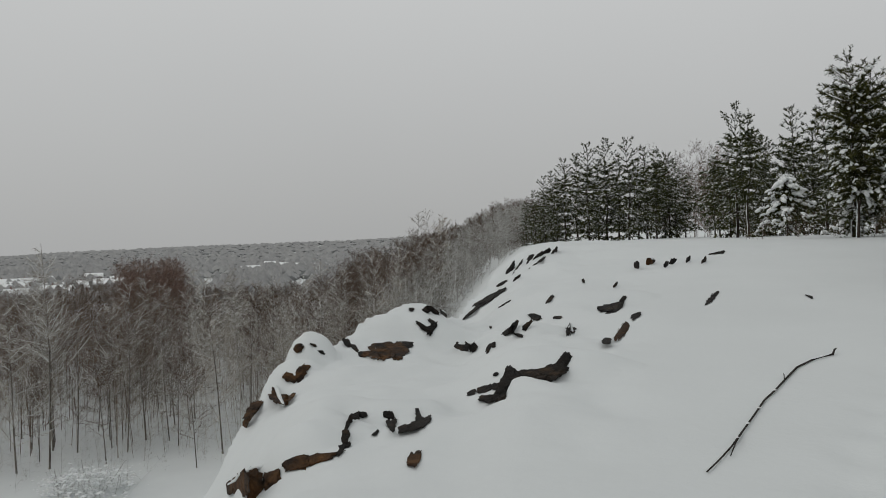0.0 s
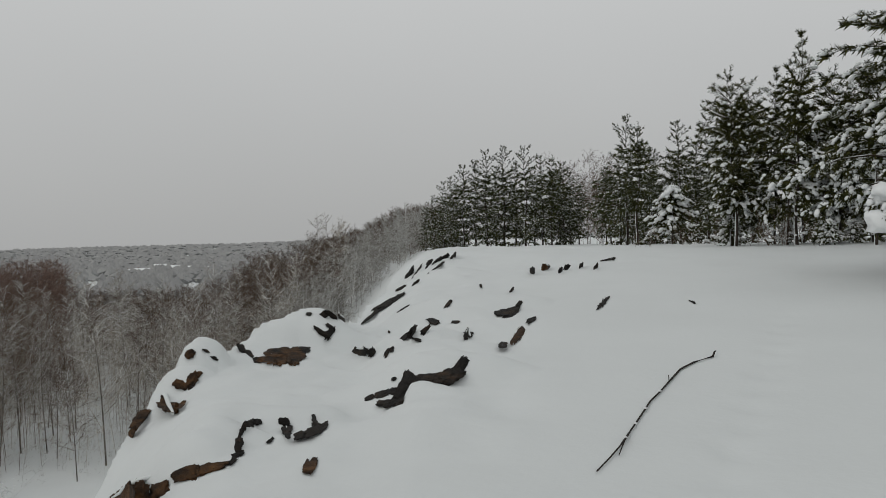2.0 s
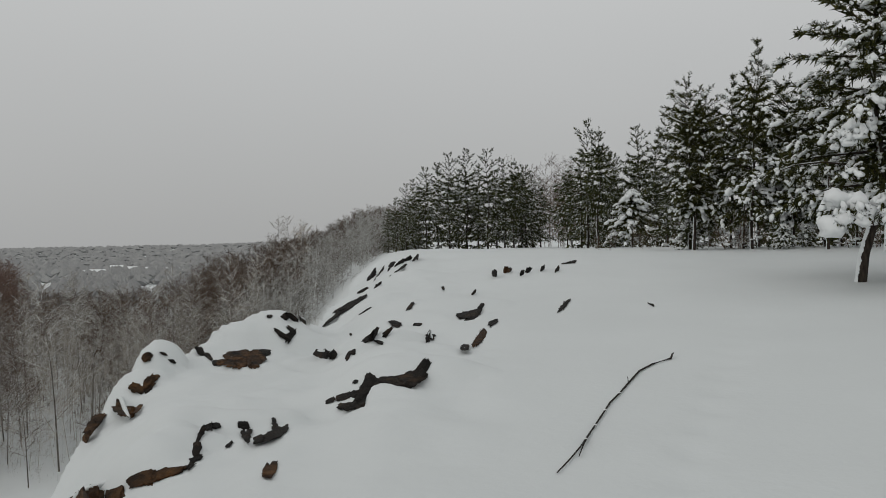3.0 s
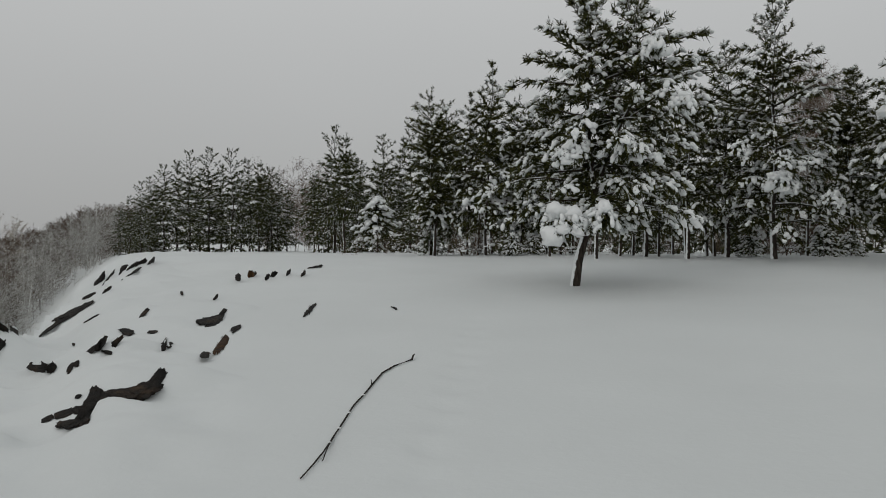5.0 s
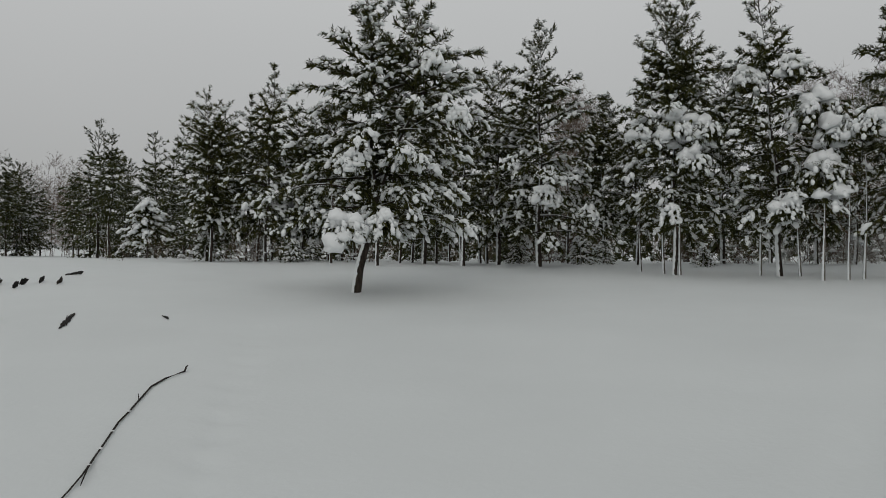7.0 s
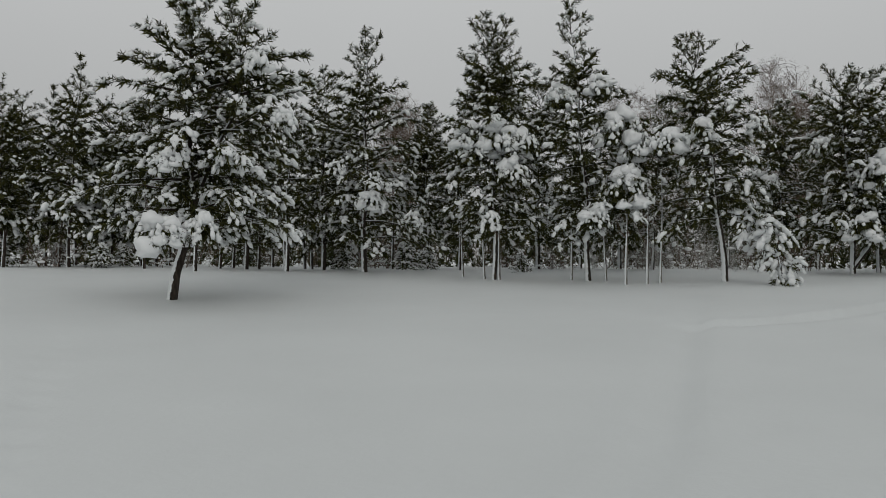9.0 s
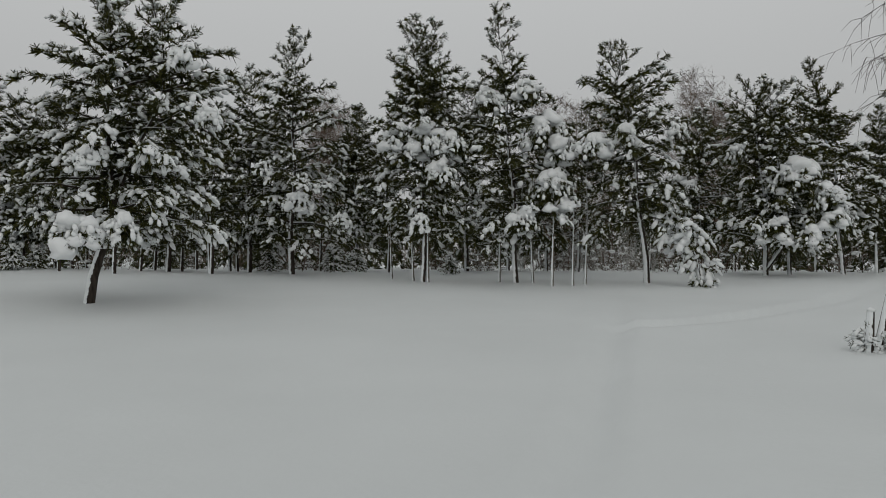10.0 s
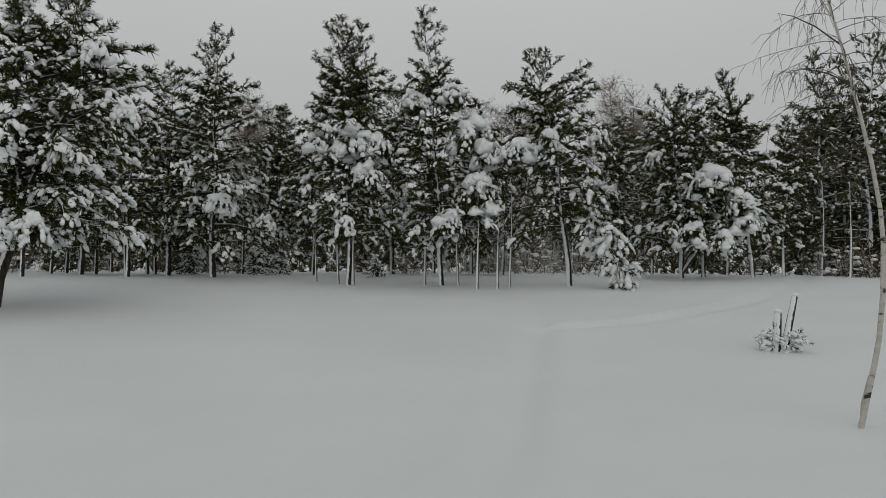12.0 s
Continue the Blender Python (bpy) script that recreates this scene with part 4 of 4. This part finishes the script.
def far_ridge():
    """Wooded ridges on the horizon; the haze of falling snow is put into their colour."""
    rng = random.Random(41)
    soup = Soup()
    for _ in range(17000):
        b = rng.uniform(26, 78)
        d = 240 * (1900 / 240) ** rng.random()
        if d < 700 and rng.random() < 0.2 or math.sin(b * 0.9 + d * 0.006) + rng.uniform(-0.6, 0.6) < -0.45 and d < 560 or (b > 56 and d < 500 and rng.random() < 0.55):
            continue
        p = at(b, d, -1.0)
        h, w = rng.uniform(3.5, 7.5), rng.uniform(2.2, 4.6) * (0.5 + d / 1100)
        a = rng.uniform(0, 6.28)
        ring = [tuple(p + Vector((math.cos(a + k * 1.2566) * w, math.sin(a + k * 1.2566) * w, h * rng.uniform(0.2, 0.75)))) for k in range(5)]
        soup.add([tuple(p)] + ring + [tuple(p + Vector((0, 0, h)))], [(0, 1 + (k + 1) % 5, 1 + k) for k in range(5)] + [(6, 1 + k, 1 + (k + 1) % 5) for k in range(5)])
    return tagged(new("distant_woods", soup.mesh("distant_woods", RIDGE, False)), "snowy grey woods on the far ridges, haze put into their colour", "woods", kind="stuff")


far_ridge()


# ---------------------------------------------------------------- the village in the valley
def house(seed, w, l, h, label):
    rng = random.Random(seed)
    thing = new("house")
    wall = Soup()
    x, y = w / 2, l / 2
    wall.add([(-x, -y, -1), (x, -y, -1), (x, y, -1), (-x, y, -1), (-x, -y, h), (x, -y, h), (x, y, h), (-x, y, h), (0, -y, h + w * 0.30), (0, y, h + w * 0.30)],
             [(0, 1, 5, 8, 4), (1, 2, 6, 5), (2, 3, 7, 9, 6), (3, 0, 4, 7)])
    part("wall", wall, WALL_TONES[seed % 3], thing, smooth=False)
    for side in (-1, 1):
        r = Soup()
        o, t = 0.5, 0.35
        e0, e1 = (side * (x + o), h - 0.6 * o * 0.84), (0, h + w * 0.30)
        vs = [(e0[0], -y - o, e0[1]), (e0[0], y + o, e0[1]), (e1[0], y + o, e1[1]), (e1[0], -y - o, e1[1])]
        r.add(vs + [(a, b, c + t) for a, b, c in vs], [(0, 1, 2, 3), (4, 5, 6, 7), (0, 1, 5, 4), (1, 2, 6, 5), (2, 3, 7, 6), (3, 0, 4, 7)])
        part("roof", r, SNOW_LOAD, thing, "roof slope under thick snow", smooth=False)
    c = Soup()
    tube(c, [Vector((w * 0.15, l * 0.2, h)), Vector((w * 0.15, l * 0.2, h + w * 0.30 + 0.9))], [0.35, 0.35], 4)
    part("chimney", c, WALL_TONES[2], thing, smooth=False)
    for k in (-0.25, 0.25):
        q = Soup()
        q.add([(k * w - 0.5, -y - 0.03, h * 0.35), (k * w + 0.5, -y - 0.03, h * 0.35), (k * w + 0.5, -y - 0.03, h * 0.8), (k * w - 0.5, -y - 0.03, h * 0.8)], [(0, 1, 2, 3)])
        part("window", q, WINDOW, thing, smooth=False)
    return tagged(thing, label, "house", "village houses in the valley")


cottages = [house(0, 8, 10, 3.4, "small timber house under a snowy roof"), house(1, 9, 13, 4.2, "pale plastered house under a snowy roof"), house(2, 7, 8, 3.0, "small brick house under a snowy roof")]
spots = [(62.6, 330), (61.6, 345), (60.6, 380), (58.7, 420), (58.2, 360), (57.2, 400), (56.2, 430), (63.4, 380), (62.0, 420), (59.6, 400), (61.2, 300), (63.6, 300), (55.2, 380), (64.6, 340), (60.0, 340), (56.8, 340),
         (48.4, 560), (45.4, 640), (44.5, 620), (43.6, 580), (46.2, 660), (49.2, 600), (47.2, 700), (61.9, 470), (60.3, 450), (59.0, 480), (63.0, 450), (57.6, 470), (64.2, 420)]
for i, (b, d) in enumerate(spots):
    if i < 3:
        put(cottages[i], b, d, b + 70 + 12 * i, 0.7)
    else:
        put_copy(cottages[i % 3], b, d, b + 60 + (i * 37) % 60, 0.6 + 0.15 * (i % 3))


# ---------------------------------------------------------------- low growth at the wood's edge
def thicket(seed, w, h, frost, mat=None):
    rng = random.Random(seed)
    thing = new("shrub")
    stems, snow = Soup(), Soup()
    for _ in range(15):
        root = Vector((rng.gauss(0, w * 0.3), rng.gauss(0, w * 0.3), -0.1))
        d = Vector((rng.gauss(0, 0.35), rng.gauss(0, 0.35), 1))
        bare_tree(stems, rng, h * rng.uniform(0.5, 1.1), 0.014, 0.5, 8, 4, root, d, twig_r=0.010, snow=snow, first=0.15)
    for _ in range(int(26 * frost)):
        s = rng.uniform(0.05, 0.14)
        blob(snow, Vector((rng.gauss(0, w * 0.4), rng.gauss(0, w * 0.4), rng.uniform(0.1, h * 0.7))), (s * 1.4, s, s * 0.6), rng, 1)
    part("twigwork", stems, mat or TWIGS, thing, smooth=False, kind="stuff")
    part("snow_load", snow, SNOW_LOAD, thing, "snow caught in the twigs", kind="stuff")
    return tagged(thing, "bare shrub full of snow at the wood's edge", "shrub", "shrubs at the wood's edge")


shrubs = [thicket(301, 1.6, 1.3, 0.8), thicket(302, 2.0, 1.7, 1.2)]
put(shrubs[0], -38, 32)
put(shrubs[1], -41, 34)
rng = random.Random(9)
for k in range(22):
    b = rng.uniform(-64, 12)
    put_copy(shrubs[k % 2], b, rng.uniform(30, 46), rng.uniform(0, 360), rng.uniform(0.6, 1.1))


def young_spruce(seed, h, w, label):
    """A low conifer bowed under snow."""
    rng = random.Random(seed)
    thing = new("young_conifer")
    trunk, leaf, load = Soup(), Soup(), Soup()
    tube(trunk, [Vector((0, 0, -0.2)), Vector((0.05, 0, h * 0.5)), Vector((0.1, 0, h * 0.95))], [0.05, 0.035, 0.012], 6)
    for k in range(int(52 * h)):
        u = rng.random() ** 0.8
        a = rng.uniform(0, 6.283)
        ln = w * (1 - u) ** 0.6 * rng.uniform(0.5, 1.1) + 0.08
        p0 = Vector((0.05, 0, h * (0.08 + 0.9 * u)))
        d = Vector((math.cos(a), math.sin(a), -0.15 + 0.3 * u)).normalized()
        for s in range(3):
            q = p0 + d * ln * (s + 1) / 3 + Vector((0, 0, -0.10 * ((s + 1) / 3) ** 2 * ln))
            tuft(leaf, q, d, rng, 0.24, 8)
        if rng.random() < 0.85:
            s0 = rng.uniform(0.08, 0.2)
            clump(load, p0 + d * ln * rng.uniform(0.6, 0.95) + Vector((0, 0, 0.05)), d, rng, s0 * 0.75, 4)
    part("trunk", trunk, BARK_PINE, thing)
    part("foliage", leaf, NEEDLES, thing, smooth=False, kind="stuff")
    part("snow_load", load, SNOW_LOAD, thing, "heavy snow on drooping boughs", kind="stuff")
    return tagged(thing, label, "conifer", "young conifers under snow")


small = young_spruce(401, 3.2, 1.95, "low bushy conifer bowed under heavy snow")
put(small, 10.3, 43)
for b, d, s in ((0.2, 30, 0.3), (-1.2, 31, 0.28), (-21.0, 29, 0.36), (-22.6, 30, 0.3), (6.4, 33, 0.4), (-29.6, 28.5, 0.25), (2.8, 32, 0.3), (-16.4, 30, 0.3)):
    put_copy(small, b, d, b * 91, s, label="small conifer buried in snow")
valley_bush = thicket(303, 2.4, 2.8, 9.0, TWIGS_FROST)
tagged(valley_bush, "large frosted bush on the valley floor")
put(valley_bush, 59.4, 51)
put_copy(valley_bush, 61.3, 53, 80, 0.7)
put_copy(valley_bush, 57.9, 53, 150, 0.6)


# ---------------------------------------------------------------- thin trunks among the pines
def sapling(seed, h, r, pale, label):
    rng = random.Random(seed)
    thing = new("thin_trunk")
    t, c, s = Soup(), Soup(), Soup()
    bare_tree(t, rng, h, r, 0.2, 16, 6, twig_r=0.008, snow=s, tips=c, first=0.35)
    part("trunk", t, BARK_GREY if pale else BARK_PINE, thing)
    part("twigwork", c, TWIGS, thing, smooth=False, kind="stuff")
    part("snow_load", s, SNOW_LOAD, thing, kind="stuff")
    return tagged(thing, label, "young tree", "thin trunks among the pines")


pale_stem, dark_stem = sapling(501, 3.4, 0.05, True, "thin pale trunk streaked with snow"), sapling(502, 3.6, 0.07, False, "thin dark trunk in the wood")
put(pale_stem, -37.2, 23.0)
for b, d, s in ((-33.3, 24.5, 1.0), (-35.8, 24.3, 0.95), (-38.7, 23.2, 0.9), (-39.6, 23.6, 1.0), (-25.3, 25.5, 0.8), (-26.9, 24.6, 0.9), (-28.0, 24.2, 1.0), (-62.6, 30, 1.0), (-60.9, 33, 1.1)):
    put_copy(pale_stem, b, d, b * 37, s)
put(dark_stem, -2.5, 29.5)
for b, d, s in ((-5.9, 27.5, 1.1), (-7.6, 30, 1.0), (-8.5, 30.5, 1.0), (-9.4, 31, 0.9), (-10.3, 30, 1.0), (-13.6, 30.5, 1.1), (-14.1, 30.2, 1.0), (-16.3, 31, 1.0), (2.8, 31, 1.0), (-3.3, 33, 1.0), (-11.3, 33, 1.0),
                (-12.2, 27.3, 1.1), (-53.4, 29, 1.2), (-20.0, 31, 1.0), (-22.9, 33, 1.0)):
    put_copy(dark_stem, b, d, b * 37, s)


# ---------------------------------------------------------------- the near birch, the snag and the drooping bough
def polar(bearing, dist, angle):
    t = math.radians(bearing)
    return Vector((-dist * math.sin(t), dist * math.cos(t), EYE + dist * math.tan(math.radians(angle))))


def near_birch():
    rng = random.Random(601)
    thing = new("leaning_birch")
    d = 8.4
    line = [(-63.0, -10.2), (-63.45, -8.2), (-63.9, -6.0), (-64.2, -4.2), (-64.45, -1.25), (-64.5, 2.0), (-64.35, 4.2), (-63.9, 7.2), (-63.3, 10.15), (-62.8, 12.4), (-62.2, 14.9),
            (-61.6, 17.1), (-60.9, 20.0), (-60.2, 23.5), (-59.6, 27.0)]
    pts = [polar(b, d, a) for b, a in line]
    pts[0] = at(-63.0, d, -0.1)
    n = len(pts)
    body = Soup()
    tube(body, pts, [0.030 * (1 - 0.8 * i / n) for i in range(n)], 10)
    part("trunk", body, BIRCH, thing, "white bark with black flecks")
    second = Soup()
    tube(second, [at(-63.1, d + 0.05, -0.1), polar(-63.2, d + 0.05, -8.4), polar(-63.6, d + 0.04, -6.6)], [0.016, 0.013, 0.008], 7)
    part("side_stem", second, BIRCH, thing)
    crown = Soup()
    for k in range(40):
        g = rng.uniform(0.5, 1.0) * (n - 1)
        i = min(int(g), n - 2)
        p = pts[i].lerp(pts[i + 1], g - i)
        a = rng.uniform(0, 6.283)
        ln = rng.uniform(0.5, 1.25)
        dr = Vector((math.cos(a), math.sin(a), rng.uniform(0.5, 1.3))).normalized()
        seg, c = [p], p
        for s in range(6):
            dr = (dr + Vector((0, 0, -0.20)) + rand_dir(rng) * 0.25).normalized()
            c = c + dr * ln / 6
            seg.append(c)
        tube(crown, seg, [0.0045 * (1 - 0.7 * s / 6) for s in range(7)], 4)
        for s in range(2, 7):
            for _ in range(2):
                w = (dr * 0.5 + rand_dir(rng) * 0.7 + Vector((0, 0, -0.4))).normalized()
                e1 = seg[s] + w * rng.uniform(0.1, 0.22)
                tube(crown, [seg[s], e1, e1 + (w + Vector((0, 0, -0.7))).normalized() * rng.uniform(0.08, 0.22)], [0.0026, 0.0022, 0.0014], 3)
    part("crown", crown, BARK_TWIG, thing, "fine hanging bare twigs", kind="stuff")
    for i, e in ((7, (-59.4, 8.5)), (6, (-58.7, 9.4)), (9, (-59.0, 13.6)), (10, (-58.3, 17.4))):
        limb, spray = Soup(), Soup()
        p = pts[i]
        end = polar(e[0], d + 0.3, e[1])
        mid = p.lerp(end, 0.4) + Vector((0, 0, 0.06))
        tube(limb, [p, mid, p.lerp(end, 0.75) + Vector((0, 0, 0.05)), end], [0.009, 0.007, 0.005, 0.002], 5)
        for _ in range(7):
            q = mid.lerp(end, rng.random())
            w = q + Vector((rng.uniform(-0.1, 0.1), rng.uniform(-0.1, 0.1), -rng.uniform(0.08, 0.3)))
            tube(spray, [q, q.lerp(w, 0.5) + rand_dir(rng) * 0.03, w], [0.0028, 0.0022, 0.0014], 3)
        part("twigs", spray, BARK_TWIG, part("limb", limb, BARK_TWIG, thing), kind="stuff")
    return tagged(thing, "slender leaning birch with white bark, bare twigs", "birch tree")


near_birch()


def snag():
    rng = random.Random(611)
    thing = new("broken_snag")
    base = at(-58.3, 13.0, -0.05)
    side = Vector((math.cos(radians(-57.6)), math.sin(radians(-57.6)), 0))
    load, leaf, tw = Soup(), Soup(), Soup()
    for k, (x0, x1, dz, r) in enumerate(((0.05, 0.22, 0.92, 0.056), (-0.05, -0.02, 0.66, 0.066))):
        s = Soup()
        line = [base + side * (x0 + (x1 - x0) * f) + Vector((0, 0, dz * f)) for f in (0, 0.35, 0.7, 0.97, 1.0)]
        tube(s, line, [r * 1.15, r, r * 0.92, r * 0.8, r * 0.45], 9)
        part("prong", s, BARK_PINE, thing)
        blob(load, line[-1], (r * 0.9, r * 0.9, r * 0.7), rng, 2, 0.3)
    for k in range(44):
        x = rng.uniform(-0.24, 0.30)
        p = base + side * x * 0.35 + Vector((rng.uniform(-0.08, 0.08), rng.uniform(-0.08, 0.08), rng.uniform(0.03, 0.32)))
        e1 = p + side * x * rng.uniform(0.5, 1.1) + Vector((rng.uniform(-0.1, 0.1), rng.uniform(-0.12, 0.05), rng.uniform(-0.06, 0.16)))
        tube(tw, [p, p.lerp(e1, 0.5) + Vector((0, 0, 0.02)), e1], [0.014, 0.010, 0.005], 4)
        tuft(leaf, e1, (e1 - p).normalized(), rng, 0.10, 10, 0.4)
        if rng.random() < 0.75:
            clump(load, p.lerp(e1, 0.8) + Vector((0, 0, 0.03)), (e1 - p).normalized(), rng, 0.045, 3)
    part("twigwork", tw, BARK_GREY, thing, kind="stuff")
    part("foliage", leaf, NEEDLES, thing, smooth=False, kind="stuff")
    part("snow_load", load, SNOW_LOAD, thing, kind="stuff")
    return tagged(thing, "broken snowy snag with two prongs in the snow", "tree stump")


snag()


def drooping_bough():
    rng = random.Random(621)
    thing = new("drooping_bough")
    d = 23.0
    arc = [polar(-44.2, d + 0.6, 3.9), polar(-45.4, d + 0.3, 3.6), polar(-46.6, d, 2.6), polar(-47.4, d, 0.9), polar(-47.8, d, -1.35)]
    body = Soup()
    tube(body, arc, [0.07, 0.055, 0.04, 0.03, 0.012], 7)
    part("limb", body, BARK_LIMB, thing, "limb plastered with snow")
    leaf, load = Soup(), Soup()
    for k in range(95):
        g = rng.uniform(1.2, 4.0)
        i = min(int(g), 3)
        p = arc[i].lerp(arc[i + 1], g - i)
        rad = 0.75 * math.sin(min((g - 0.9) / 3.1, 1) * math.pi) ** 0.6 + 0.12
        q = p + Vector((rng.gauss(0, rad * 0.5), rng.gauss(0, rad * 0.4), rng.gauss(-0.1, rad * 0.28)))
        w = (q - p + Vector((0, 0, -0.2))).normalized()
        for _ in range(2):
            tuft(leaf, q + rand_dir(rng) * 0.1, w, rng, 0.18, 9, 0.4)
        if rng.random() < 0.8:
            clump(load, q + Vector((0, -0.05, 0.06)), w, rng, rng.uniform(0.06, 0.12), rng.choice((2, 3, 4)))
    part("foliage", leaf, NEEDLES, thing, smooth=False, kind="stuff")
    part("snow_load", load, SNOW_LOAD, thing, "thick clumps of snow", kind="stuff")
    return tagged(thing, "pine bough bent to the ground under snow", "pine bough")


drooping_bough()
